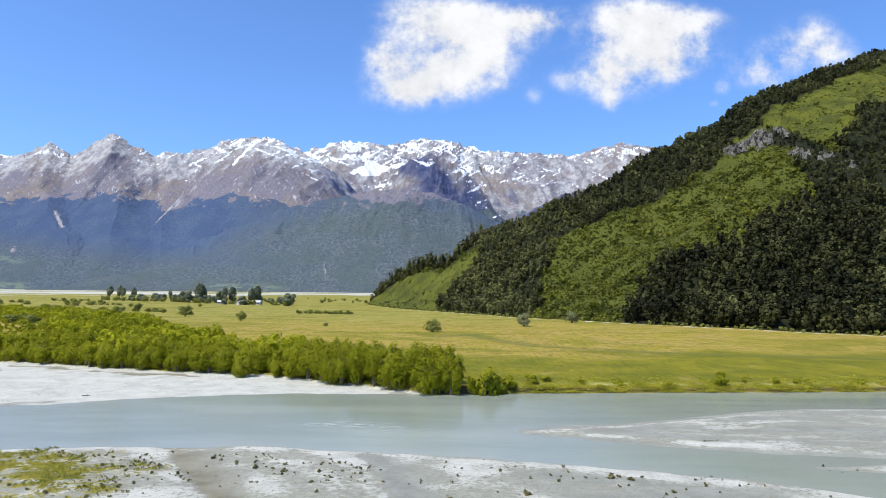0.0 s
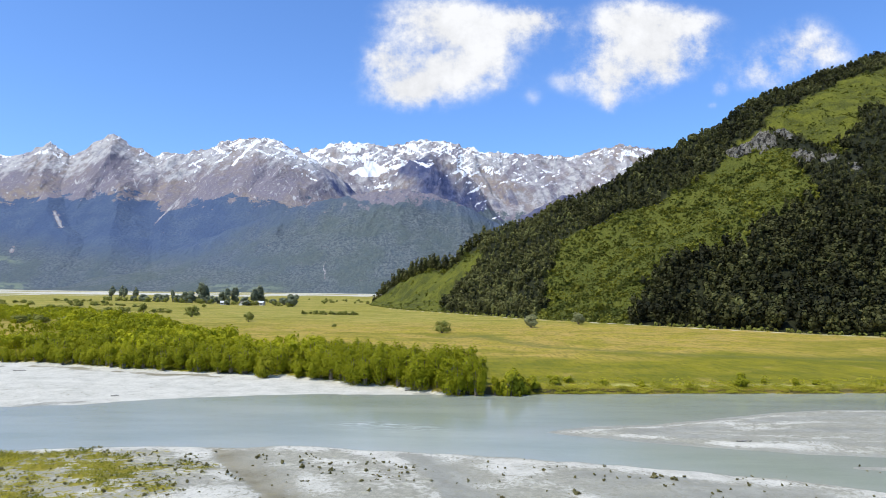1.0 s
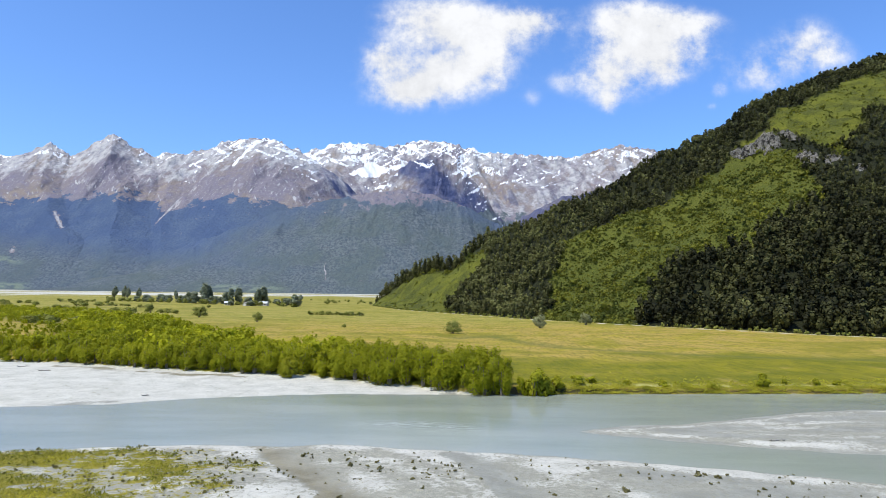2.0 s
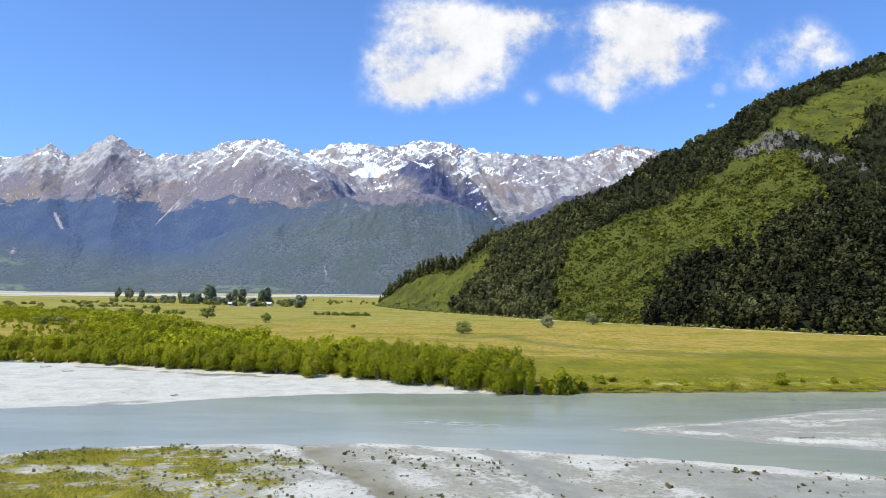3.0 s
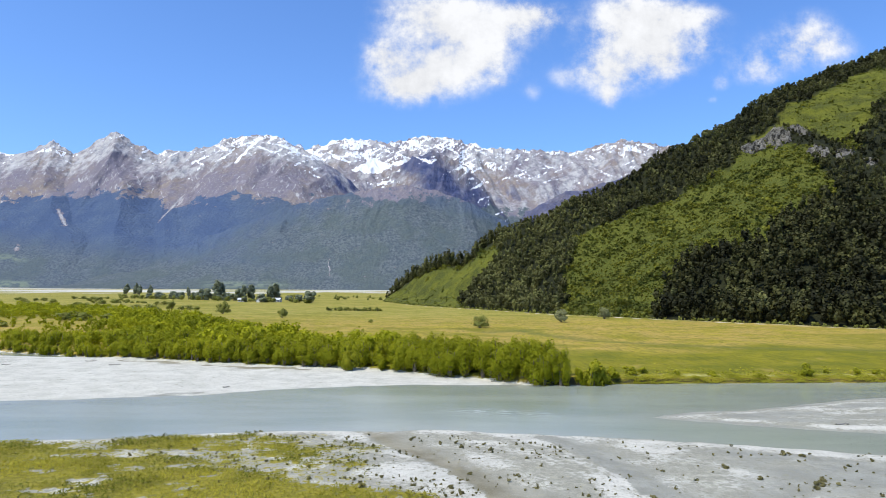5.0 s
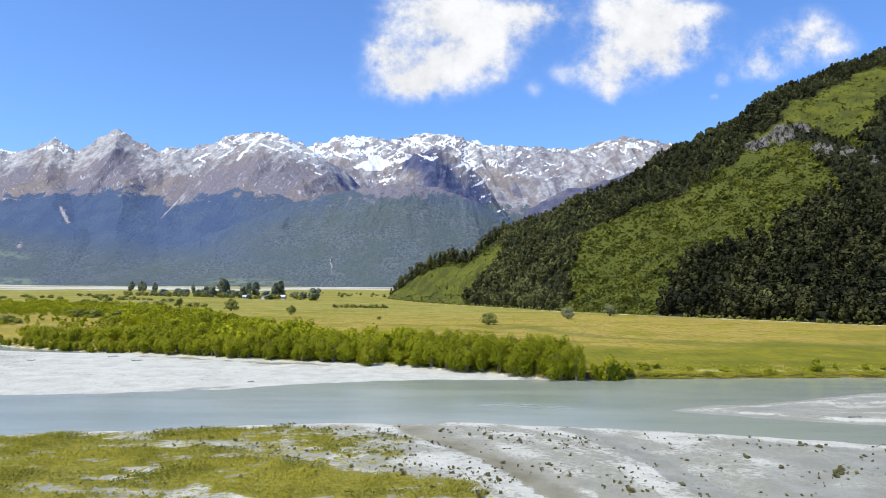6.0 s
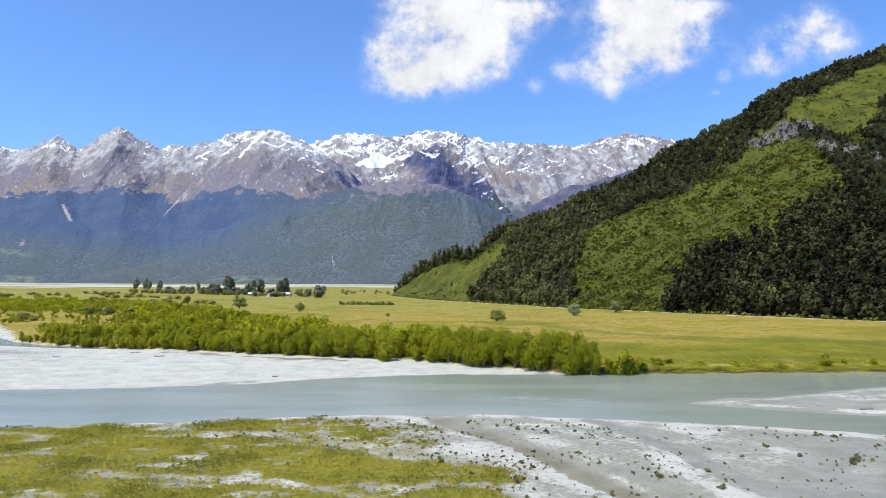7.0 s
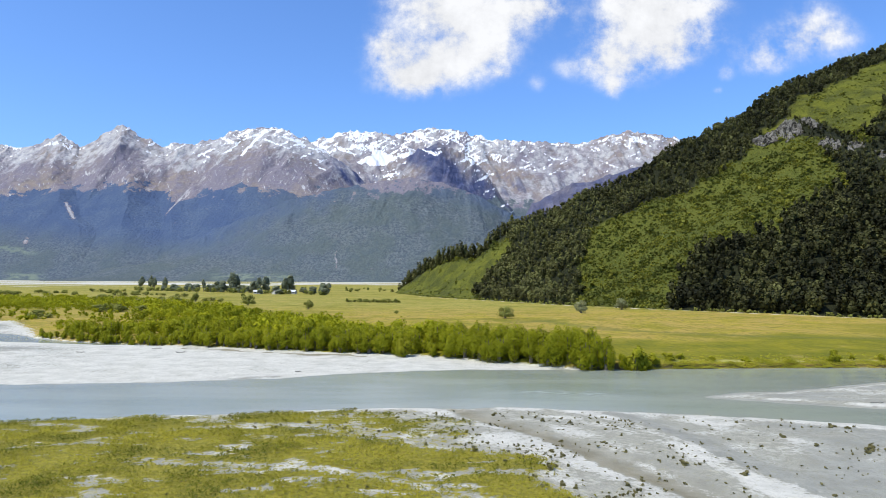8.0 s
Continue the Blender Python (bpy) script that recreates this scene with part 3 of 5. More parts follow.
def ground_attrs(x, y, z):
    yn, yf, yw = along(NEAR_BANK, x), along(FAR_BANK, x), along(WILLOW_FRONT, x)
    wob = fbm(x, y, 9, 3, seed=1) * 0.9
    near, far, back = yn + wob - y, y - yf - wob, y - yw - wob
    pasture = np.where(x < 8, step(-0.5, 3, back), step(-1.8, -0.5, far))
    edge = np.interp(x, [-3000, -834, -697, -366, -197, 0, 3000], [1100, 1230, 1370, 1500, 1620, 1800, 1800])
    bed = step(-30, 60, y - edge + fbm(x, y, 160, 4, seed=9) * 140) * (y > 900)
    strips = step(0.02, 0.22, fbm(x * 0.25, y, 210, 4, seed=19) + 0.06)
    pasture = pasture * (1 - bed * (1 - 0.9 * strips))
    sw, _ = line_dist(x, y, SWALE)
    swale = np.exp(-(sw / 5.0) ** 2) * 0.9
    scarp = np.abs(y - (196 + 0.02 * x + fbm(x, y, 40, 3, seed=10) * 3))
    swale = np.maximum(swale, np.exp(-(scarp / 1.6) ** 2) * (x > 40) * 0.7)
    lush = step(0, 6, far) * (1 - step(40, 66, far - 22 * step(40, 90, x) + fbm(x, y, 30, 4, seed=11) * 12)) * 0.97
    far_field = step(300, 460, y - 0.25 * x) * 0.85
    patch = fbm(x * 0.6, y * 1.3, 70, 4, seed=12)
    lush = np.maximum(lush, step(0.2, 0.5, patch) * 0.6)
    straw = np.exp(-((far - 3.2) / 1.6) ** 2) * (x > 8) * (0.8 + fbm(x, y, 5, 3, seed=13) * 0.5)
    foot = np.interp(x, FOOT_X, FOOT_Y)
    path = np.abs(y - foot + 9 + fbm(x, y, 60, 2, seed=14) * 3)
    track = np.exp(-(path / 3.0) ** 4) * (x > -60) * (0.95 + fbm(x, y, 25, 3, seed=15) * 0.9)
    herbs = step(-2.5, 2.5, inside(x, y, MEADOW) + fbm(x, y, 8, 4, seed=16) * 3.0)
    b1, _ = line_dist(x, y, BARE_1)
    b2, _ = line_dist(x, y, BARE_2)
    bare = np.maximum(1.2 * np.exp(-(b1 / np.interp(x, [-66, -48, -34], [1.2, 1.9, 2.6])) ** 2) * step(-68, -54, x), np.exp(-(b2 / 1.2) ** 2) * 0.85)
    bare = bare * (0.8 + fbm(x, y, 3, 3, seed=24) * 0.7)
    bare = np.maximum(bare, step(0.30, 0.55, fbm(x * 0.7, y * 1.5, 5, 5, 0.6, seed=17)) * 0.8)
    bare = np.maximum(bare, step(-0.05, 0.30, fbm(x, y * 1.4, 3.2, 5, 0.65, seed=80)) * step(-56, -42, x) * step(-1, 2, y - along(BARE_1, x)))
    herbs = herbs * np.maximum(1 - bare, 0.30) * (near > 0.4)
    d1, _ = line_dist(x, y, CHANNEL_1)
    d2, _ = line_dist(x, y, CHANNEL_2)
    d3, _ = line_dist(x, y, CHANNEL_3)
    fray = fbm(x, y, 5, 4, seed=26) * 1.2
    e1, e2, e3 = (past_edge(x, y, p) + fray * 0.35 for p in (EDGE_1, EDGE_2, EDGE_3))
    fade = lambda e, w: np.where(e > 0, np.exp(-(np.maximum(e, 0) / w) ** 1.6), np.exp(-(e / 0.3) ** 2))
    on = step(-1, 2, near)
    wet = np.maximum(fade(e1, 5.0 + fray) * 0.92, 0.80 * fade(e2, 6.5 + fray * 1.5)) * on
    wet = np.maximum(wet, 0.75 * fade(e3, 2.6) * (y < 55))
    rim = np.maximum(np.exp(-((e1 + 1.6) / 1.5) ** 2), np.maximum(np.exp(-((e2 + 1.9) / 1.9) ** 2), np.exp(-((e3 + 1.2) / 1.0) ** 2) * (y < 55)))
    wet = np.maximum(wet, 0.6 * np.exp(-(d3 / 3.5) ** 4))
    seep = np.exp(-((back + 3.5 + fbm(x, y, 8, 3, seed=28) * 3) / 1.6) ** 2) * step(0.0, 0.3, fbm(x, y, 16, 3, seed=29) + 0.12) * (x < -30)
    wet = np.maximum(wet, seep)
    damp = step(-2, 12, x - 0.15 * (y - 60)) * on * step(2.0, 5.0, near) * (0.74 + fbm(x * 0.5, y, 9, 4, seed=34) * 0.7)
    wet = np.maximum(wet, damp)
    wet = np.maximum(wet, 0.52 * step(95, 135, -x) * (far > 0) * step(1, 3, -back) * (0.9 + fbm(x * 0.4, y, 14, 4, seed=35) * 0.9))
    low = 1 - step(0.0, 0.06, z)
    wet = np.maximum(wet, low * 0.8)
    wet = np.maximum(wet, 0.15 * bare * step(-2, 2, inside(x, y, MEADOW)))
    inwater = (near < 0) & (far < 0)
    wet = np.where(inwater, np.maximum(wet, 0.58 + 0.30 * (1 - step(0.06, 0.2, z)) + fbm(x * 0.22, y * 1.6, 8, 3, seed=25) * 0.5), wet)
    sand = np.where(far > 0, 0.95, 0.26 + 0.26 * np.sin((d1 - 0.6 * d2) * 0.8 + fbm(x, y, 12, 3, seed=18) * 3.5) + fbm(x, y, 10, 4, seed=18) * 0.6 + 0.60 * np.exp(-((near - 1.3) / 1.1) ** 2) + 0.52 * rim)
    sand = np.where(inwater, 0.12 + fbm(x * 0.3, y * 1.6, 5, 3, seed=27) * 0.8, sand)
    isle = inside(x, y, ISLAND) + fbm(x, y, 12, 4, seed=6) * 0.8
    crown_line = np.exp(-((isle - 2.2) / 1.0) ** 2) + np.exp(-((isle - 8) / 1.6) ** 2) * 0.7
    sand = np.where(inwater, sand + crown_line * 0.42, sand)
    wet = np.where(inwater, wet * (1 - 0.8 * np.clip(crown_line, 0, 1)), wet)
    spit = step(-0.3, 0.6, inside(x, y, SPIT)) * inwater
    sand, wet = sand + 0.5 * spit, wet * (1 - 0.7 * spit)
    return dict(far_field=far_field, pasture=pasture, swale=swale, lush=lush, straw=straw, track=track, herbs=herbs, wet=wet, fine_sand=sand, mud=np.maximum(fade(e1, 4.2), seep))


def spaced(dense_lo, dense_hi, d, lo, hi, growth):
    mid = list(np.arange(dense_lo, dense_hi + d / 2, d))
    s, v, up = d, mid[-1], []
    while v < hi:
        s *= growth
        v += s
        up.append(min(v, hi))
    s, v, down = d, mid[0], []
    while v > lo:
        s *= growth
        v -= s
        down.append(max(v, lo))
    return np.array(down[::-1] + mid + up)


gx, gy = np.meshgrid(spaced(-120, 90, 0.8, -4500, 4500, 1.06), spaced(30, 138, 0.5, -900, 4700, 1.035))
gz = ground_height(gx, gy)
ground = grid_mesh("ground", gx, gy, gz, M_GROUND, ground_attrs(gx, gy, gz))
tagged(ground, "flat valley floor of pale gravel bars and yellow-green pasture", "ground", kind="structure")

wx, wy = np.meshgrid(spaced(-130, 95, 2.5, -1500, 1500, 1.12), spaced(20, 150, 2.0, -200, 260, 1.12))
depth = -ground_height(wx, wy)
water = grid_mesh("water", wx, wy, wx * 0.0, M_WATER, dict(shoal=1 - step(0.02, 0.42, depth), riffle=0.7 * np.exp(-((wx + 15) / 4) ** 2 - ((wy - 92) / 1.6) ** 2) + 0.4 * np.exp(-((wx + 8) / 4) ** 2 - ((wy - 90) / 1.8) ** 2)))
tagged(water, "pale grey-green silty river water, slow and nearly smooth", "river", kind="structure")


# ---- the hill ----
def hill_height(x, y):
    foot, crest = np.interp(x, FOOT_X, FOOT_Y), np.interp(x, CREST_X, CREST_Y)
    rise = lambda d: np.interp(d, [-60, -10, 0, 60, 120, 200, 280, 350, 450, 600, 900], [-14, -1.5, 1.2, 10, 37, 73, 115, 157, 221, 309, 470])
    d, dc = y - foot, crest - foot
    z = np.where(d < dc, rise(d), rise(dc) - 0.42 * (d - dc) - 0.0006 * (d - dc) ** 2)
    gone = step(-118, -88, x)
    z = z * gone - 8 * (1 - gone)
    k = np.clip(d / 80, 0, 1)
    return z + k * (fbm(x, y, 70, 4, seed=20) * 7 + fbm(x, y, 17, 3, seed=21) * 1.6)


WOOD_A = [(54, 430), (86, 559), (104, 592), (153, 589), (190, 576), (227, 587), (251, 588), (268, 610), (310, 634), (338, 660), (397, 687), (500, 722), (760, 770), (760, 900), (400, 860), (200, 780), (60, 780), (-60, 930), (-100, 920), (-80, 868), (-58, 824), (-14, 752), (11, 708), (48, 669), (38, 661), (10, 655), (-4, 588)]
WOOD_B = [(98, 340), (104, 400), (138, 452), (166, 478), (185, 468), (212, 460), (248, 485), (277, 492), (318, 490), (420, 470), (700, 300), (700, 60), (330, 222), (220, 290)]
WOOD_C = [(290, 490), (298, 530), (303, 546), (318, 548), (335, 545), (350, 560), (372, 586), (392, 605), (540, 660), (540, 400), (300, 455)]
CLEFT = [(304, 556), (303, 590), (307, 622), (316, 634), (330, 622), (337, 590), (338, 556), (330, 540), (316, 540)]

GRASS_SPUR = [(-110, 930), (-84, 885), (-58, 819), (-14, 744), (11, 703), (45, 669), (30, 655), (4, 640), (-6, 596), (-50, 690), (-97, 845)]


def woods(x, y):
    wob = fbm(x, y, 25, 4, seed=22) * 9
    return np.maximum(np.maximum(inside(x, y, WOOD_A), inside(x, y, WOOD_B)), np.maximum(inside(x, y, WOOD_C), inside(x, y, CLEFT) - 1)) + wob


hx, hy = np.meshgrid(np.arange(-130, 961, 5.0), np.arange(60, 1261, 5.0))
hz = hill_height(hx, hy)
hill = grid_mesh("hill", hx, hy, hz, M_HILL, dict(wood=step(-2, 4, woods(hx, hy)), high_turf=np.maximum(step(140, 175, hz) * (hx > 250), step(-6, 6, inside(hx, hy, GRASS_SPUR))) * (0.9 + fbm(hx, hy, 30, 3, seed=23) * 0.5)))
tagged(hill, "steep green hillside with turf, scrub and dark native forest", "hill", kind="structure")

# ---- the mountains ----
# ridge lines as bearing and elevation from the camera's spot
SKYLINE = [(-0.90, 0.20), (-0.80, 0.21), (-0.74, 0.203), (-0.686, 0.205), (-0.634, 0.209), (-0.604, 0.2235), (-0.573, 0.204), (-0.543, 0.219), (-0.508, 0.2425), (-0.477, 0.220), (-0.441, 0.206), (-0.424, 0.215), (-0.398, 0.209), (-0.354, 0.225), (-0.289, 0.237), (-0.249, 0.231), (-0.214, 0.215), (-0.162, 0.232), (-0.126, 0.231), (-0.091, 0.226), (-0.039, 0.238), (0.014, 0.235), (0.067, 0.219), (0.137, 0.219), (0.199, 0.213), (0.243, 0.227), (0.278, 0.237), (0.322, 0.229), (0.366, 0.224), (0.5, 0.22), (0.7, 0.20)]
SPUR = [(-0.64, -0.002), (-0.588, 0.006), (-0.503, 0.034), (-0.418, 0.057), (-0.332, 0.089), (-0.246, 0.123), (-0.159, 0.144), (-0.090, 0.155), (-0.055, 0.159), (-0.002, 0.150), (0.050, 0.133), (0.103, 0.104), (0.190, 0.070), (0.30, 0.02)]
DARK_RIDGE = [(0.06, 0.0), (0.129, 0.122), (0.181, 0.148), (0.225, 0.160), (0.278, 0.176), (0.330, 0.188), (0.45, 0.20), (0.6, 0.15)]
MASSIF = [p for p in SKYLINE if p[0] < -0.24] + [(-0.214, 0.214), (-0.178, 0.197), (-0.152, 0.176), (-0.126, 0.150), (-0.10, 0.12), (-0.06, 0.07)]
DARK_PEAK = [(-0.16, 0.11), (-0.117, 0.150), (-0.082, 0.175), (-0.058, 0.196), (-0.040, 0.208), (-0.028, 0.213), (-0.010, 0.214), (0.006, 0.208), (0.020, 0.203), (0.038, 0.190), (0.058, 0.165), (0.090, 0.122), (0.12, 0.085), (0.15, 0.04)]
BUSHLINE = [(-0.9, 0.13), (-0.679, 0.127), (-0.595, 0.142), (-0.465, 0.144), (-0.421, 0.122), (-0.334, 0.141), (-0.246, 0.130), (-0.194, 0.132), (-0.142, 0.128), (0.0, 0.135), (0.06, 0.128), (0.12, 0.112), (0.2, 0.10), (0.7, 0.09)]
VIEW_SPOT = (-16.0, 18.4)  # mean camera spot (x, height); ranges are placed to fit the view from here


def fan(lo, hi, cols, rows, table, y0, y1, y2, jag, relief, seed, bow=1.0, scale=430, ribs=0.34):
    """A mountainside over a fan of bearings from the camera's spot, shaped to fit that view, from its foot at y0 to its
    ridge at y1 and down behind to y2; ribs run down its slope.
    """
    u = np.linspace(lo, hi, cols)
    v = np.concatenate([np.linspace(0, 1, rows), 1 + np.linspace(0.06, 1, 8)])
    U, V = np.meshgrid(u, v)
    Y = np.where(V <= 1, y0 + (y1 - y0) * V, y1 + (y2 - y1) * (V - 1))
    X = VIEW_SPOT[0] + U * Y
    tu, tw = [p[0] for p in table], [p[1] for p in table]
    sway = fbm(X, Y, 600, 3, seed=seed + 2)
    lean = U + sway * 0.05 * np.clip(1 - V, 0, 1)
    top = np.interp(lean, tu, tw) * y1 + VIEW_SPOT[1]
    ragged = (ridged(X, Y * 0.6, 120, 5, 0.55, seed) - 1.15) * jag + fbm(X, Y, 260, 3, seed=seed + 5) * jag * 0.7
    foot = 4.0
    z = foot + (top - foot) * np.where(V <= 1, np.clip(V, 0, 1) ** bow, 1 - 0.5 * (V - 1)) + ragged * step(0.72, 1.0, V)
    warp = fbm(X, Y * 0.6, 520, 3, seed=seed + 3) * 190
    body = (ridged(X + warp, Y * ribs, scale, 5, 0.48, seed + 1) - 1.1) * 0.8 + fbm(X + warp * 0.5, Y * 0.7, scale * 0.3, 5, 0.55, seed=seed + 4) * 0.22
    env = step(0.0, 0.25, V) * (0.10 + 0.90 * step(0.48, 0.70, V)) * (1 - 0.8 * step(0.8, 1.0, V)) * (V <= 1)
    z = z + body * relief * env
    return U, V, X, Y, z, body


def streaks(U, el, tilt, length, width, seed):
    """Long uneven streaks over a mountain face, that lean by tilt from the level; length and width in thousandths of its distance."""
    c, s = math.cos(tilt), math.sin(tilt)
    return fbm((U * c + el * s) * 1000 / length, (el * c - U * s) * 1000 / width, 1.0, 4, 0.55, seed)


def snow_lie(U, el, rel, depths, amounts, seed):
    """Snow on ledges and in gullies, thinner the further below the ridge (rel)."""
    lie = np.maximum(streaks(U, el, 0.42, 42, 7.5, seed), streaks(U, el, -0.36, 42, 7.5, seed + 1))
    lie = lie + 0.40 * fbm(U * 1000, el * 1000, 4.5, 4, 0.6, seed=seed + 5)
    limit = np.interp(rel, depths, amounts) + 0.22 * step(0.06, 0.14, U) + fbm(U * 1000, el * 1000, 45, 3, seed=seed + 2) * 0.3
    return step(-0.10, 0.10, lie - limit)


def ridge_line(table, U):
    return np.interp(U, [p[0] for p in table], [p[1] for p in table])


def sheet(name, X, Y, Z, label, **masks):
    zero = X * 0
    keys = dict(forest=zero, snow=zero, scree=zero, meadow=zero, thin_haze=zero, slate_shade=zero)
    keys.update(masks)
    return tagged(grid_mesh(name, X, Y, Z, M_MOUNTAIN, keys), label, "mountain", kind="structure")


def bush_mask(U, el, X, Z):
    bush = np.interp(U, [p[0] for p in BUSHLINE], [p[1] for p in BUSHLINE])
    return step(-0.010, 0.010, bush - el + fbm(X, Z * 2, 150, 5, 0.6, seed=40) * 0.012)


def back_range():
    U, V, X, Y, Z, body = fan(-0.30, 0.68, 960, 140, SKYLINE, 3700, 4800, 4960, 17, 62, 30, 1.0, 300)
    el = (Z - VIEW_SPOT[1]) / Y
    rel = ridge_line(SKYLINE, U) - el
    snow = snow_lie(U, el, rel, [0.0, 0.015, 0.035, 0.06, 0.09], [0.22, 0.30, 0.55, 0.85, 1.4], 90)
    base = 0.176 + fbm(U * 1000, el * 0, 20, 3, seed=93) * 0.004
    field = step(0, 0.004, el - base) * step(0.0, 0.012, 0.030 - np.abs(U + 0.108) - 1.1 * np.maximum(el - base - 0.010, 0) + fbm(U * 1000, el * 1000, 14, 4, seed=94) * 0.012)
    field = field * (1 - step(0.022, 0.030, el - base))
    scree = 0.50 + streaks(U, el, 1.05, 60, 14, 95) * 0.22 + streaks(U, el, -0.9, 50, 10, 97) * 0.22 + step(0.06, 0.0, rel) * 0.12
    slate_shade = step(0.25, 0.8, streaks(U, el, -1.1, 36, 12, 96)) * 0.55 * step(0.03, 0.07, rel)
    sheet("snowy_range", X, Y, Z, "rugged grey mountain range with bright snow patches", snow=np.maximum(snow, field) * step(0.10, 0.15, el), scree=scree, slate_shade=slate_shade, forest=step(-0.012, 0.014, 0.118 - el + fbm(X, Z, 160, 4, seed=48) * 0.012), thin_haze=X * 0 + 0.9)


def left_massif():
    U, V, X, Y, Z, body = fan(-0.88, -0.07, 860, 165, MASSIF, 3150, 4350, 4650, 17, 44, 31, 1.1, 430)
    el = (Z - VIEW_SPOT[1]) / Y
    rel = ridge_line(MASSIF, U) - el
    right = step(-0.43, -0.36, U)
    snow = snow_lie(U, el, rel + 0.016 * (1 - right), [0.0, 0.012, 0.03, 0.05], [0.12, 0.38, 0.8, 1.5], 100) * step(-0.16, -0.20, U)
    gully = np.exp(-((U + 0.300 - (el - 0.215) * 0.95 + fbm(U * 1000, el * 1000, 10, 2, seed=102) * 0.002) / 0.0035) ** 2) * step(0.188, 0.194, el)
    snow = np.maximum(snow, step(0.35, 0.6, gully)) * step(0.155, 0.175, el)
    # pale shingle below the peaks, and thin slips that run down to the bush
    apron = step(0.0, 0.35, streaks(U, el, 0.75, 55, 13, 103) - np.interp(rel, [0.0, 0.015, 0.04, 0.06, 0.09], [-0.05, -0.10, 0.20, 0.65, 1.3]))
    slips = step(0.70, 0.84, np.maximum(streaks(U, el, 0.95, 16, 3.6, 104), streaks(U, el, 1.9, 16, 3.6, 105)) + 0.18 * fbm(U * 1000, el * 1000, 70, 2, seed=106)) * (1 - step(0.19, 0.205, el))
    tongue = np.exp(-((el - 0.172 - (U + 0.415) * 0.30) / 0.0055) ** 4) * step(-0.45, -0.42, U) * step(-0.35, -0.38, U)
    meadow = np.exp(-((U + 0.655) / 0.03) ** 4 - (el / 0.006) ** 4) * 0.7 * step(-0.4, 0.2, streaks(U, el, 0.1, 22, 4, 114))
    meadow = np.maximum(meadow, 0.55 * np.exp(-((U + 0.67) / 0.035) ** 4 - ((el - 0.042 + (U + 0.67) * 0.1) / 0.005) ** 4) * step(-0.3, 0.2, streaks(U, el, 0.1, 18, 3, 107)))
    scars = np.exp(-((U + 0.589 + (el - 0.11) * 0.55 + fbm(U * 1000, el * 1000, 8, 3, seed=109) * 0.003) / 0.0042) ** 2) * step(0.088, 0.094, el) * step(0.119, 0.115, el)
    scars = np.maximum(scars, np.exp(-((U + 0.655 - (el - 0.05) * 0.4) / 0.004) ** 2 - ((el - 0.056) / 0.006) ** 2) * 0.9)
    scars = np.maximum(scars, np.exp(-((U + 0.418 - (el - 0.12) * 0.9) / 0.0022) ** 2) * 0.8 * step(0.09, 0.11, el) * (1 - step(0.13, 0.15, el)))
    # shade on the massif's right flank, put into its colour
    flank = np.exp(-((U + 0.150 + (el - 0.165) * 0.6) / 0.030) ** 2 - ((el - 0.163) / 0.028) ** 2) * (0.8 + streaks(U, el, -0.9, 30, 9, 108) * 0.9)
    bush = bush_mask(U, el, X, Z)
    sheet("rocky_massif", X, Y, Z, "brown rocky massif with snow-dusted peaks above forest painted hazy blue", snow=snow, scree=np.maximum(np.maximum(apron * 0.30 + 0.08 + 0.62 * step(0.055, 0.012, rel), slips * 0.9), np.maximum(scars, tongue * 0.8)), slate_shade=flank, meadow=meadow,
          forest=bush * (1 - scars), thin_haze=np.clip(0.85 * step(0.075, 0.02, el + 0.10 * (U + 0.45)) + 0.5 * step(-0.35, -0.2, U), 0, 0.9))


def dark_peak():
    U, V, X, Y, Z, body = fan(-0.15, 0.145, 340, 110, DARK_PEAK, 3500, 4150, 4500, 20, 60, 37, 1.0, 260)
    el = (Z - VIEW_SPOT[1]) / Y
    # diagonal band of cast shadow, painted dark blue across the peak
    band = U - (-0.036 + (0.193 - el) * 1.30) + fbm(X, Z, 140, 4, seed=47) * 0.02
    slate_shade = 0.95 * np.exp(-np.abs(band / 0.050) ** 3.0) + fbm(X, Z, 90, 5, 0.6, seed=44) * 0.25
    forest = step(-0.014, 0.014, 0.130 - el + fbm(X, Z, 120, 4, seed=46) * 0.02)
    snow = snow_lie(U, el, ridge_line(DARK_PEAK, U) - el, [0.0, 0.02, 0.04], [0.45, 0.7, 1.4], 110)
    sheet("dark_peak", X, Y, Z, "rocky peak below the snow, crossed by a painted blue shade band", slate_shade=slate_shade, scree=0.42 + streaks(U, el, 0.9, 30, 8, 112) * 0.5, snow=snow, forest=forest, thin_haze=X * 0 + 0.9)


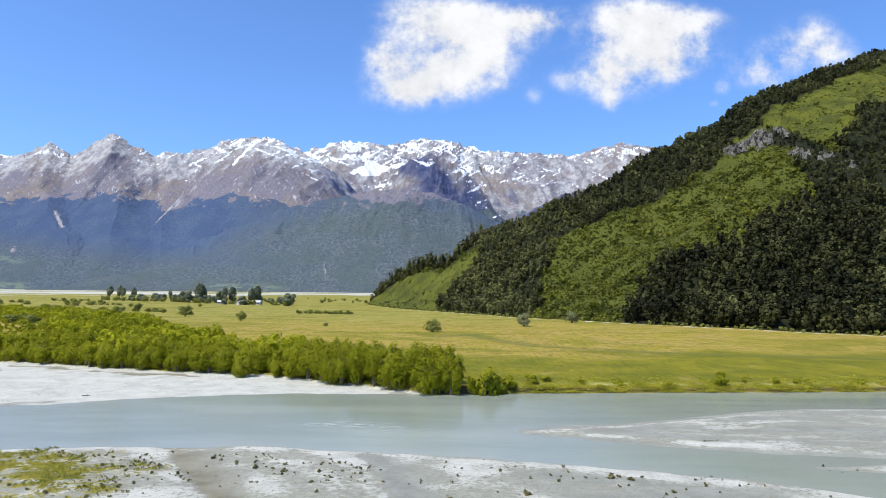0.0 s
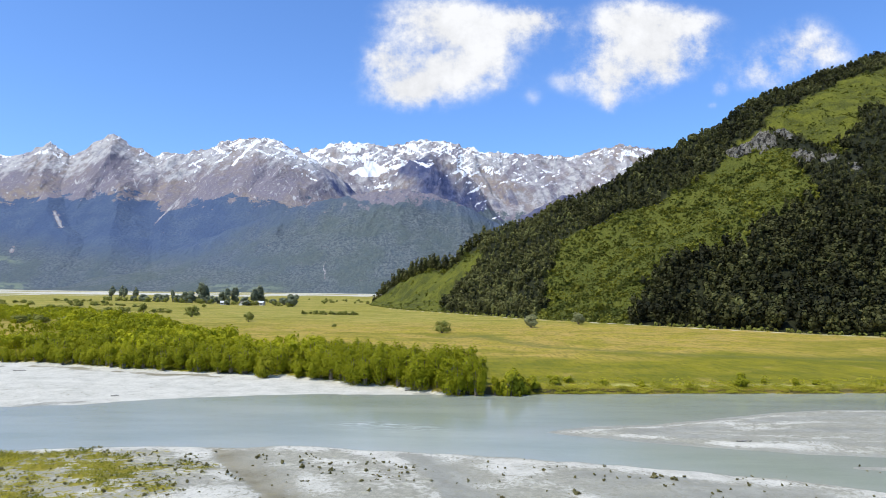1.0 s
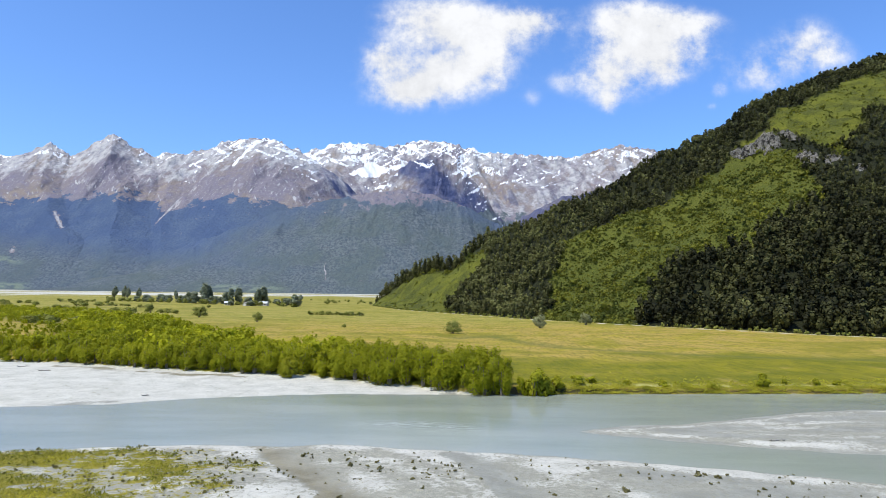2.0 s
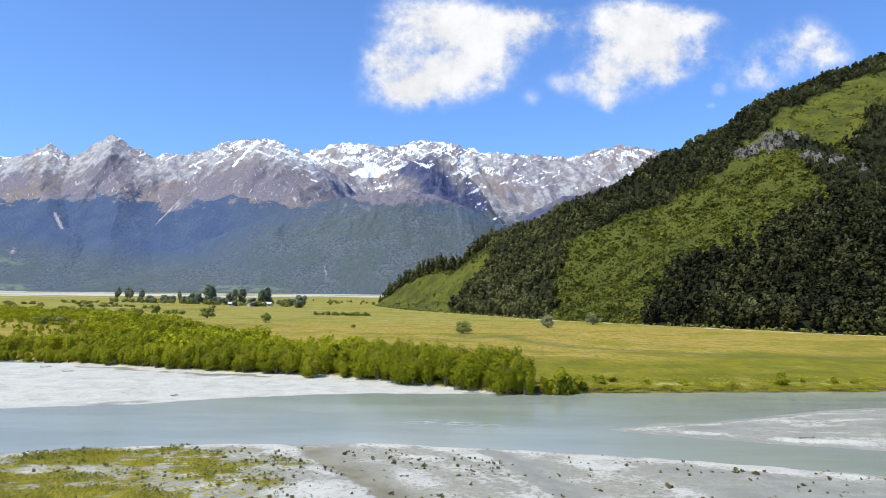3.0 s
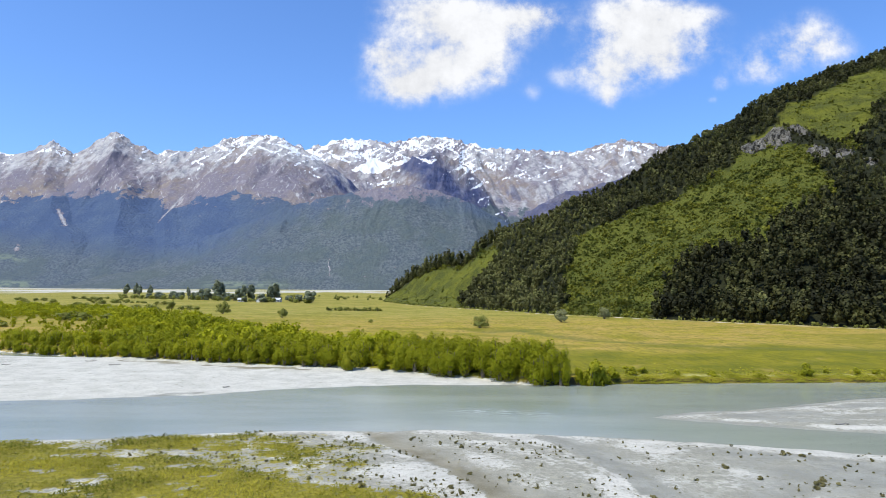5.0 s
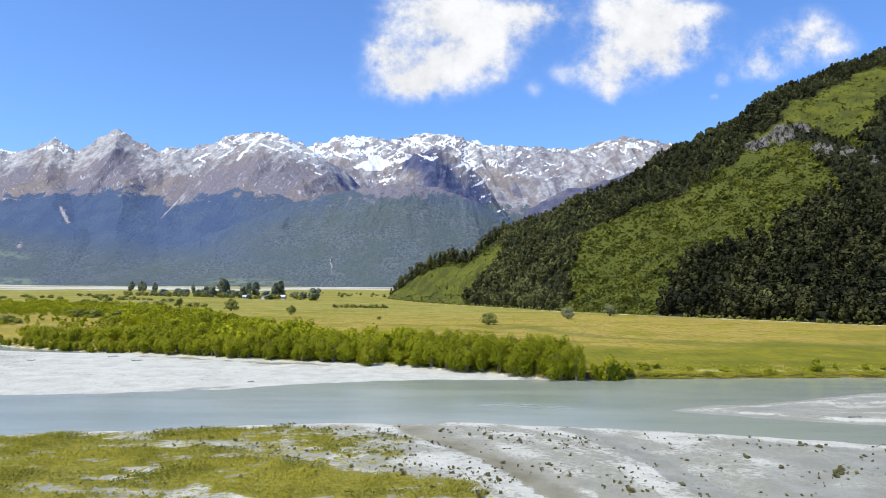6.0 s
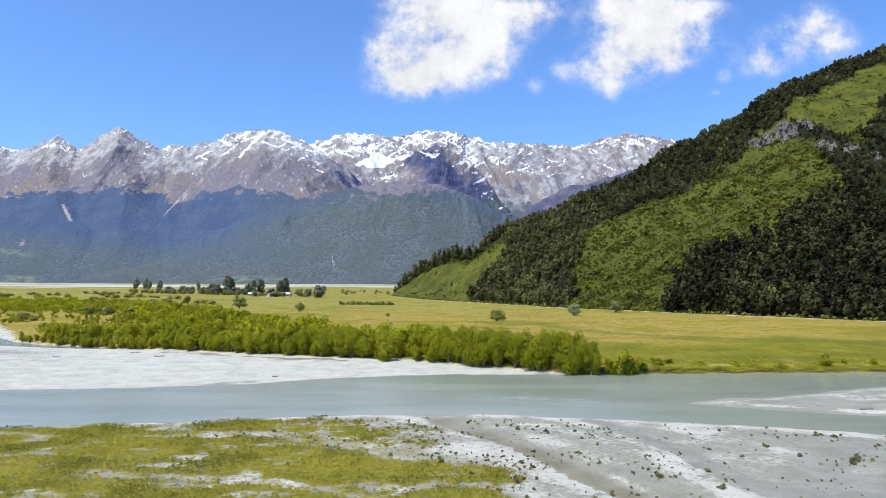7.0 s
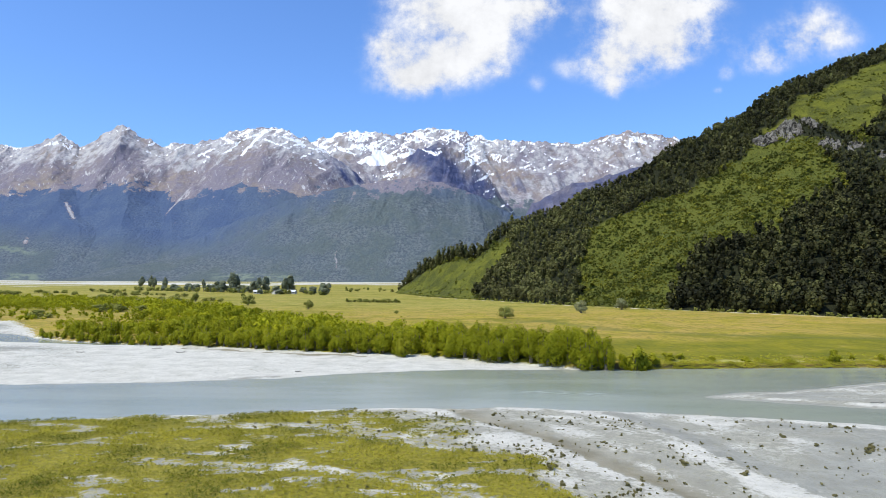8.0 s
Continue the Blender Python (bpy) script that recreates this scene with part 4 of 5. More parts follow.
def fore_spur():
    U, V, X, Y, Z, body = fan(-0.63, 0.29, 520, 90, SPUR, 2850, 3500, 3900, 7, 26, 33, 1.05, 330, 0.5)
    el = (Z - VIEW_SPOT[1]) / Y
    rel = ridge_line(SPUR, U) - el
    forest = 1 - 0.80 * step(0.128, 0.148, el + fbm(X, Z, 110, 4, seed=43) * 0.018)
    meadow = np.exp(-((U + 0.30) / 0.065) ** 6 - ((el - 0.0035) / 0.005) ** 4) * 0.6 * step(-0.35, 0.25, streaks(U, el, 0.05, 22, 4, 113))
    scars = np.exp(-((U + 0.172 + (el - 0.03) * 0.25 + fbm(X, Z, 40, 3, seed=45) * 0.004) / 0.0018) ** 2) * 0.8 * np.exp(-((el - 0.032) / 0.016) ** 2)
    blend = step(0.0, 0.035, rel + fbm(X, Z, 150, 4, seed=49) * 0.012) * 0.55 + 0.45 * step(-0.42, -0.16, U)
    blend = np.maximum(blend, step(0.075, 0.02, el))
    sheet("forested_spur", X, Y, Z, "broad grey-green forested spur below the snowy range", forest=forest * (1 - scars), scree=scars, meadow=meadow, thin_haze=blend)


def low_ridge():
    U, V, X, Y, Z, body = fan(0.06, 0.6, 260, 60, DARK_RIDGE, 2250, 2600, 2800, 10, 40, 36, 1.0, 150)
    sheet("low_ridge", X, Y, Z, "dark bare ridge behind the forested hill", slate_shade=0.68 + fbm(X, Z, 60, 4, seed=50) * 0.3)


back_range()
left_massif()
dark_peak()
fore_spur()
low_ridge()


# ---- forest and scrub of the hill ----
def scatter(rng, lo, hi, spacing, keep):
    """Uneven places over a box, kept where keep(x, y) is above a random number."""
    nx, ny = int((hi[0] - lo[0]) / spacing), int((hi[1] - lo[1]) / spacing)
    x, y = np.meshgrid(np.arange(nx), np.arange(ny))
    x = lo[0] + (x + (y % 2) * 0.5 + rng.uniform(-0.42, 0.42, x.shape)) * spacing
    y = lo[1] + (y + rng.uniform(-0.42, 0.42, y.shape)) * spacing
    x, y = x.ravel(), y.ravel()
    ok = keep(x, y) > rng.rand(len(x))
    return x[ok], y[ok]


def plant_many(name, x, y, z, h, w, n, leaf, material, seed, tint, taper=0.0, base=0.08, label="", category="", per=24):
    """Many small crowns in one mesh: each from one of a few random shapes, turned and scaled."""
    rng = np.random.RandomState(seed)
    shapes = [crown_points(rng, n, 1.0, 1.0, base, 6, taper) for _ in range(per)]
    which = rng.randint(0, per, len(x))
    turn = rng.rand(len(x)) * 2 * np.pi
    P, F, S, T, G = [], [], [], [], []
    for k in range(per):
        i = np.where(which == k)[0]
        p, f = shapes[k]
        c, s = np.cos(turn[i])[:, None], np.sin(turn[i])[:, None]
        rot = lambda q: (q[None, :, 0] * c - q[None, :, 1] * s, q[None, :, 0] * s + q[None, :, 1] * c)
        px, py = rot(p)
        fx, fy = rot(f)
        P.append(np.stack([x[i, None] + px * w[i, None], y[i, None] + py * w[i, None], z[i, None] + p[None, :, 2] * h[i, None]], -1).reshape(-1, 3))
        F.append(np.stack([fx, fy, np.broadcast_to(f[None, :, 2], fx.shape)], -1).reshape(-1, 3))
        g = np.stack([p[:, 0] * 2, p[:, 1] * 2, p[:, 2] * 1.5 - 0.55], 1) * 0.6 + f
        gx_, gy_ = rot(g)
        G.append(np.stack([gx_, gy_, np.broadcast_to(g[None, :, 2], gx_.shape)], -1).reshape(-1, 3))
        S.append(np.repeat(leaf * w[i], n))
        T.append(np.repeat(tint[i], n))
    P, F, S, T, G = (np.concatenate(v) for v in (P, F, S, T, G))
    S = S * (0.7 + 0.6 * rng.rand(len(S)))
    ob = new(name, spray_mesh(name, P, F, S, T + rng.normal(size=len(T)) * 0.12, material, rng, soft=G))
    return tagged(ob, label, category, kind="stuff")


def seen_side(x, y):
    """The slopes that the camera sees; planting stops outside its view."""
    return (y < np.interp(x, CREST_X, CREST_Y) + 26) & (y > np.interp(x, FOOT_X, FOOT_Y) + 1) & (y > 0.9 * x + 20) & (x > -96)


rng = np.random.RandomState(11)
def ridge_back(x, y):
    """How far behind the hill's long low crest a place lies."""
    return y - np.interp(x, CREST_X, CREST_Y)


tx, ty = scatter(rng, (-100, 150), (720, 860), 4.7, lambda x, y: np.where(seen_side(x, y) & ~((x < 44) & (ridge_back(x, y) > -14)), step(-3, 3, woods(x, y)), 0) * np.where(y < 590, 0.76, 1.0))
low_wood = inside(tx, ty, WOOD_B) > -4
th = np.where(low_wood, rng.uniform(8.0, 16.0, len(tx)), rng.uniform(8.5, 11.5, len(tx))) * (1 + 0.16 * fbm(tx, ty, 30, 2, seed=50))
th = th * np.where(inside(tx, ty, WOOD_C) > 0, 0.72, 1.0) * np.where(inside(tx, ty, CLEFT) > -3, 0.55, 1.0) * np.where((tx > 44) & (ty > 590), 0.80, 1.0)
tone = np.where(inside(tx, ty, WOOD_A) > -5, np.where(tx < 120, 0.72, 0.40), np.where(inside(tx, ty, WOOD_C) > -5, 0.32, 0.19))
tone = tone + fbm(tx, ty, 40, 3, seed=51) * 0.35 + rng.normal(size=len(tx)) * 0.20
wide = np.minimum(th * rng.uniform(0.70, 0.98, len(tx)), 11)
high = ty >= 590
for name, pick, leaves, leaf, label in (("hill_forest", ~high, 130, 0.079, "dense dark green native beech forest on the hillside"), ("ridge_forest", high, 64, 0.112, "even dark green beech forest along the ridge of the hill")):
    plant_many(name, tx[pick], ty[pick], hill_height(tx[pick], ty[pick]) - 0.5, th[pick], wide[pick], leaves, leaf, M_BEECH, 12, tone[pick], 0.30, 0.02, label, "forest")
# taller trees that stand just behind the crest of the grassy spur
ax, ay = scatter(rng, (-94, 660), (50, 905), 4.4, lambda x, y: np.where((ridge_back(x, y) > 1) & (ridge_back(x, y) < 22), 0.9, 0))
ah = rng.uniform(16.5, 22.5, len(ax)) * np.interp(ax, [-94, -84, -60, 30, 50], [0.55, 0.8, 1.0, 1.0, 0.8])
plant_many("crest_trees", ax, ay, hill_height(ax, ay) - 0.5, ah, np.minimum(ah * 0.62, 11.5), 120, 0.080, M_BEECH, 17, 0.55 + rng.normal(size=len(ax)) * 0.2, 0.32, 0.02,
           "row of tall dark green trees behind the grassy crest", "forest")


def scrub_keep(x, y):
    thick = 0.95 + fbm(x, y, 30, 4, seed=53) * 0.5
    upper = step(150, 175, hill_height(x, y)) * (x > 250)
    return np.where(seen_side(x, y) & (woods(x, y) < 2), thick * (1 - (0.80 - 0.55 * step(0.0, 0.3, fbm(x, y, 22, 3, seed=56))) * upper) * (1 - 0.80 * step(-6, 4, inside(x, y, GRASS_SPUR))), 0)


sx, sy = scatter(rng, (-100, 150), (700, 860), 2.6, scrub_keep)
sh = rng.uniform(1.0, 3.2, len(sx)) * (1 - 0.4 * step(150, 175, hill_height(sx, sy)) * (sx > 250)) * (1 + 0.7 * fbm(sx, sy, 14, 3, seed=55)) * np.where(rng.rand(len(sx)) > 0.9, 1.6, 1.0) * (1 - 0.4 * step(-6, 4, inside(sx, sy, GRASS_SPUR)))
plant_many("hill_scrub", sx, sy, hill_height(sx, sy) - 0.3, sh, sh * rng.uniform(1.3, 2.0, len(sx)), 28, 0.12, M_SCRUB, 13,
           0.52 + fbm(sx, sy, 26, 4, 0.6, seed=54) * 0.9 + rng.normal(size=len(sx)) * 0.34, 0.1, 0.0,
           "low yellow-green scrub and bracken over the slope", "scrub")

# low grey shrubs between the forest and the track
ex, ey = scatter(rng, (-90, 200), (420, 860), 3.2, lambda x, y: np.where(np.abs(y - np.interp(x, FOOT_X, FOOT_Y) + 1) < 5, 0.75, 0))
eh = rng.uniform(0.8, 2.6, len(ex))
plant_many("verge_shrubs", ex, ey, ground_height(ex, ey) - 0.1, eh, eh * 1.4, 30, 0.17, M_BUSH, 14, rng.rand(len(ex)),
           0.1, 0.0, "low grey-green shrubs along the foot of the hill", "shrubs")


# ---- the crag ----
def crag(x, y, w, d, h, seed):
    """An outcrop of broken rock that stands out of the slope: ledges, blocks and clefts."""
    a, b = np.meshgrid(np.linspace(-1, 1, 64), np.linspace(-1, 1, 64))
    X, Y = x + a * w / 2, y + b * d / 2
    Z = hill_height(X, Y)
    edge = np.clip(1.25 - np.sqrt(a * a + b * b) + fbm(X, Y, 6, 4, seed=seed) * 0.5, 0, 1)
    block = ridged(X + fbm(X, Y, 9, 3, seed=seed + 1) * 3, Y * 0.7, 7, 4, 0.5, seed + 2)
    rise = edge ** 0.6 * (0.55 + 0.22 * block) * h * 0.8
    rise = np.floor(rise / 1.7) * 1.7 * 0.65 + rise * 0.35
    lean = step(-1, 0.6, b)
    out = rise - 0.8
    ob = grid_mesh("rock_outcrop", X + fbm(X, Y, 3, 2, seed=seed + 3) * 0.3, Y - out * 0.30 * lean, Z + out * 0.75, M_ROCK)
    ob.data.polygons.foreach_set("use_smooth", np.zeros(len(ob.data.polygons), bool))
    return tagged(ob, "bare grey rock outcrop on the green hillside", "rock", "rock outcrops")


for x, y, w, d, h in [(277, 606, 26, 20, 11), (297, 604, 20, 28, 15), (320, 606, 10, 26, 14), (310, 560, 14, 18, 11), (326, 550, 16, 12, 7), (340, 532, 12, 10, 5)]:
    crag(x, y, w, d, h, int(x) % 97)


# ---- willows by the river ----
def willow_mesh(seed, width, height, leaves, leaf, base=0.03, material=None, lobes=14, aspect=1.5):
    r = np.random.RandomState(seed)
    P, F = crown_points(r, leaves, width, height, height * base, lobes, 0.30, 0.72)
    P[:, 2] = np.maximum(P[:, 2], 0.15)
    # tint rises with height: the shade of the lower crown painted in
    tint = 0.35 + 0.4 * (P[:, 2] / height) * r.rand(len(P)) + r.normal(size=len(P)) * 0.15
    F[:, 2] += 0.35
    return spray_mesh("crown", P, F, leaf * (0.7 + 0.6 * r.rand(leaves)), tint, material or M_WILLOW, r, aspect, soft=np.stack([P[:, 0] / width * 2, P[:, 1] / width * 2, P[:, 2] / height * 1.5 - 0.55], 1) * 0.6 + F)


def stems_mesh(seed, width, height, count, r0):
    r = random.Random(seed)
    bm = bmesh.new()
    for i in range(count):
        a = 2 * math.pi * i / count + r.uniform(-0.4, 0.4)
        reach = width * r.uniform(0.08, 0.20)
        foot = (math.cos(a) * 0.25, math.sin(a) * 0.25, -0.3)
        knee = (math.cos(a) * reach * 0.5, math.sin(a) * reach * 0.5, height * 0.35)
        tip = (math.cos(a) * reach, math.sin(a) * reach, height * r.uniform(0.65, 0.85))
        limb(bm, foot, knee, r0, r0 * 0.7)
        limb(bm, knee, tip, r0 * 0.7, r0 * 0.25)
    return bm_mesh("trunk", bm, M_BARK)


def tree_thing(name, trunk, crown, label, category, group):
    root = new(name)
    part("trunk", trunk, root, "forked brown trunk")
    part("crown", crown, root)
    return tagged(root, label, category, group)


def sheet_height(x, y):
    """Height of the ground sheet at one place, between its points."""
    i = int(np.clip(np.searchsorted(gx[0], x) - 1, 0, gx.shape[1] - 2))
    j = int(np.clip(np.searchsorted(gy[:, 0], y) - 1, 0, gy.shape[0] - 2))
    a, b = (x - gx[0, i]) / (gx[0, i + 1] - gx[0, i]), (y - gy[j, 0]) / (gy[j + 1, 0] - gy[j, 0])
    return float((gz[j, i] * (1 - a) + gz[j, i + 1] * a) * (1 - b) + (gz[j + 1, i] * (1 - a) + gz[j + 1, i + 1] * a) * b)


def at_ground(x, y, turn=0.0, s=1.0, sz=None, sink=0.05):
    z = sheet_height(x, y) - sink
    return pose(x, y, z, 0, 0, turn) @ Matrix.Diagonal((s, s, sz or s, 1))


def place(ob, x, y, turn, s=1.0, sz=None):
    c = copy_thing(ob, at_ground(x, y, turn))
    c.scale = (s, s, sz or s)
    return c


WILLOW_BACK = [(-420, 520), (-310, 480), (-254, 455), (-192, 390), (-140, 322), (-110, 268), (-81, 222), (-48, 184), (-20, 158), (0, 142), (10, 126)]
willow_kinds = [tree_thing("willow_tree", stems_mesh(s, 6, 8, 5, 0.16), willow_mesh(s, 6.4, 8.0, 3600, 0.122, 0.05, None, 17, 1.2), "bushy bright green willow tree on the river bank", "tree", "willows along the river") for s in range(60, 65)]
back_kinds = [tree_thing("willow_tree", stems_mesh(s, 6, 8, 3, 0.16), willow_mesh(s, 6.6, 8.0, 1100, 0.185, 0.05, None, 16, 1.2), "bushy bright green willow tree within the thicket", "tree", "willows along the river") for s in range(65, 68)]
front = []
rw = random.Random(5)
x = 6.5
while x > -157:
    front.append((x + rw.uniform(-0.8, 0.8), float(along(WILLOW_FRONT, x)) + 1.3 + rw.uniform(-0.9, 1.3)))
    x -= rw.uniform(1.5, 2.3)
for k, (x, y) in enumerate(front):
    tall = float(np.interp(x, [-150, -115, -95, -60, -36, -33], [0.30, 0.44, 0.62, 0.70, 0.72, 0.86])) * rw.uniform(0.82, 1.14)
    if -37.5 < x < -33.5:
        tall *= 0.6
    if x > 2:
        tall *= 0.72 - 0.05 * (x - 2)
    src = willow_kinds[k % 5]
    if k < 5:
        src.matrix_world = at_ground(x, y, rw.uniform(0, 360))
        src.scale = (tall * 1.02, tall * 0.95, tall)
    else:
        place(src, x, y, rw.uniform(0, 360), tall * rw.uniform(1.1, 1.45), tall)
forward = tree_thing("willow_tree", stems_mesh(69, 5, 5, 4, 0.10), willow_mesh(69, 5.6, 5.0, 2600, 0.125, 0.0, M_BANK, 14, 1.2), "round yellow-green willow bush standing forward on the sand", "tree", "willows along the river")
forward.matrix_world = at_ground(-41.5, 136.8, 80)
second = 0
while second < 190:
    x = rw.uniform(-150, 3) if second > 70 else rw.uniform(-45, 3)
    lo, hi = float(along(WILLOW_FRONT, x)) + 3.5, float(along(WILLOW_BACK, x))
    y = rw.uniform(lo, max(lo + 3, min(lo + 16, hi)))
    s = float(np.interp(x, [-150, -110, -36, -33], [0.42, 0.64, 0.72, 0.84])) * rw.uniform(0.85, 1.12) + (0.006 * (y - lo) if x < -34 else 0)
    src = back_kinds[second % 3]
    if second < 3:
        src.matrix_world = at_ground(x, y, rw.uniform(0, 360))
        src.scale = (s * 1.02, s * 1.02, s)
    else:
        place(src, x, y, rw.uniform(0, 360), s * 1.02, s)
    second += 1


CLEARING = [(-268, 314), (-244, 268), (-208, 236), (-184, 218), (-162, 222), (-158, 240), (-168, 276), (-184, 314), (-222, 322)]


def thicket_keep(x, y):
    lo, hi = along(WILLOW_FRONT, x) + 10, along(WILLOW_BACK, x)
    gap = step(-7, 3, inside(x, y, CLEARING) + fbm(x, y, 14, 3, seed=66) * 5)
    west = np.interp(y, [160, 185, 210, 243, 285], [-146, -152, -168, -196, -420])
    thin = step(-0.1, 0.25, fbm(x, y, 34, 3, seed=62) + 0.12)
    far_part = step(300, 360, y - 0.2 * (x + 250))
    return np.where((y > lo) & (y < hi + fbm(x, y, 20, 3, seed=61) * 12) & (x < -34) & (x > west), (0.97 - gap * 1.35) * (1 - far_part * (1 - thin) * 0.9), 0)


kx, ky = scatter(rng, (-430, 120), (12, 540), 4.1, thicket_keep)
kh = rng.uniform(3.8, 6.6, len(kx)) * (1 + 0.35 * fbm(kx, ky, 22, 3, seed=63)) * np.interp(kx, [-260, -130, -90], [0.80, 0.85, 1.0]) * np.where((kx < -118) & (ky < 232), np.interp(kx, [-140, -118], [0.5, 0.9]), 1.0)
plant_many("willow_thicket", kx, ky, ground_height(kx, ky) - 0.1, kh, kh * rng.uniform(1.0, 1.45, len(kx)), 135, 0.047, M_WILLOW, 15,
           0.55 + fbm(kx, ky, 30, 3, seed=64) * 0.5 + rng.normal(size=len(kx)) * 0.18, 0.15, 0.0,
           "deep thicket of bright green young willows", "thicket")

cx, cy = scatter(rng, (-260, 196), (-120, 320), 4.2, lambda x, y: np.where((x > np.interp(y, [190, 243, 300], [-158, -215, -300])) & (y > along(WILLOW_FRONT, x) + 2), 0.22 + fbm(x, y, 14, 3, seed=65) * 0.6, 0))
ch = rng.uniform(0.8, 2.6, len(cx))
plant_many("clearing_shrubs", cx, cy, ground_height(cx, cy) - 0.1, ch, ch * rng.uniform(1.1, 1.7, len(cx)), 40, 0.11, M_WILLOW, 16, 0.35 + rng.rand(len(cx)) * 0.5, 0.1, 0.0,
           "low yellow-green willow scrub in a grassy clearing", "scrub")

# ---- bushes and trees of the pasture ----
bush_kinds = [tree_thing("pasture_bush", stems_mesh(s, 8, 6, 4, 0.2), willow_mesh(s, 9.6, 6.4, 1300, 0.22, 0.06, M_BUSH, 16), "rounded olive-green willow bush standing alone in pasture", "bush", "bushes in the pasture") for s in (71, 72, 73)]
bushes = [(-161, 411, 1.3, 1.15), (-216, 466, 0.95, 1.15), (-111, 362, 0.85, 0.95), (-4, 284, 1.1, 0.9), (-57, 322, 0.35, 0.3), (-229, 622, 0.7, 0.6)]
rb = random.Random(9)
for i in range(17):
    bushes.append((-107 + 2.5 * i + rb.uniform(-1, 1), 490 + rb.uniform(-4, 4), rb.uniform(0.4, 0.72), rb.uniform(0.3, 0.55)))
for i in range(30):
    cx = rb.uniform(-520, -190)
    cy = rb.uniform(1.0, 1.75) * (-cx) + rb.uniform(20, 130)
    for _ in range(rb.randint(2, 6)):
        s = rb.uniform(0.5, 1.1)
        bushes.append((cx + rb.uniform(-14, 14), cy + rb.uniform(-8, 8), s * 1.05, s * 0.62))
for i in range(24):
    bushes.append((-470 + 13 * i + rb.uniform(-5, 5), 905 - 8 * i + rb.uniform(-15, 15), rb.uniform(0.8, 1.4), rb.uniform(0.6, 1.1)))
for i in range(26):
    x = rb.uniform(-300, -90)
    bushes.append((x, rb.uniform(900, 1300), rb.uniform(0.5, 1.0), rb.uniform(0.5, 0.9)))
far_kinds = [tree_thing("pasture_bush", stems_mesh(s, 8, 6, 3, 0.2), willow_mesh(s, 9.6, 6.4, 320, 0.42, 0.0, M_BUSH, 12), "low olive-green bush far out on the pasture", "bush", "bushes in the pasture") for s in (75, 76, 77)]
near_count = 6
for k, (x, y, s, sz) in enumerate(bushes):
    src = bush_kinds[k % 3] if k < near_count else far_kinds[k % 3]
    if k < 3 or near_count <= k < near_count + 3:
        src.matrix_world = at_ground(x, y, rb.uniform(0, 360))
        src.scale = (s, s, sz)
    else:
        place(src, x, y, rb.uniform(0, 360), s, sz)

sallow = tree_thing("pasture_bush", stems_mesh(74, 8, 6, 5, 0.22), willow_mesh(74, 9.6, 6.4, 1800, 0.19, 0.12, M_SALLOW, 18), "rounded grey-green sallow bush at the foot of the hill", "bush", "bushes in the pasture")
sallow.matrix_world = at_ground(43, 343, 20)
sallow.scale = (1.12, 1.12, 1.15)
place(sallow, 77, 386, 140, 1.05 / 1.12, 1.2 / 1.15).scale = (1.08, 1.08, 1.2)

shore = [tree_thing("bank_bush", stems_mesh(s, 3, 2.6, 6, 0.05), willow_mesh(s, 3.4, 2.7, 800, 0.12, 0.0, M_BANK, 12), "small green bush on the grassy river bank", "bush", "bushes on the river bank") for s in (81, 82)]
for k, (x, y, s, sz) in enumerate([(55, 129.6, 0.85, 0.9), (34, 127.0, 0.8, 0.42), (17, 127.2, 0.9, 0.55), (67, 132, 0.5, 0.5), (20, 128.5, 0.7, 0.42), (44, 128, 0.5, 0.3), (85, 133, 0.6, 0.45), (72, 133.5, 0.6, 0.3), (9.6, 121.2, 1.1, 1.1), (12.4, 123.0, 0.9, 0.7), (27, 128, 0.4, 0.35), (61, 133, 0.4, 0.35), (7.6, 119.6, 1.25, 1.55), (8.8, 120.6, 1.2, 1.3), (11.0, 121.8, 1.0, 0.95)]):
    if k < 2:
        shore[k].matrix_world = at_ground(x, y, 40 * k)
        shore[k].scale = (s * 1.35, s * 1.35, sz * 1.3)
    else:
        place(shore[k % 2], x, y, 47 * k, s * 1.35, sz * 1.3)


# ---- shelter trees and farm ----
def shelter_tree(seed, width, height, leaves, taper):
    r = np.random.RandomState(seed)
    P, F = crown_points(r, leaves, width, height, height * 0.05, 16, taper, 0.45)
    me = spray_mesh("crown", P, F, width * 0.075 * (0.7 + 0.6 * r.rand(leaves)), 0.4 + r.normal(size=leaves) * 0.2, M_PINE, r, 1.3)
    bm = bmesh.new()
    limb(bm, (0, 0, -0.4), (0, 0, height * 0.45), 0.5, 0.35, 8)
    limb(bm, (0, 0, height * 0.45), (0.3, 0.2, height * 0.85), 0.35, 0.1, 6)
    limb(bm, (0, 0, height * 0.35), (width * 0.25, 0.3, height * 0.6), 0.2, 0.08, 6)
    limb(bm, (0, 0, height * 0.42), (-width * 0.22, -0.5, height * 0.66), 0.2, 0.08, 6)
    return tree_thing("shelter_tree", bm_mesh("trunk", bm, M_BARK), me, "tall dark green shelter tree beside the farmstead", "tree", "shelter trees at the farm")


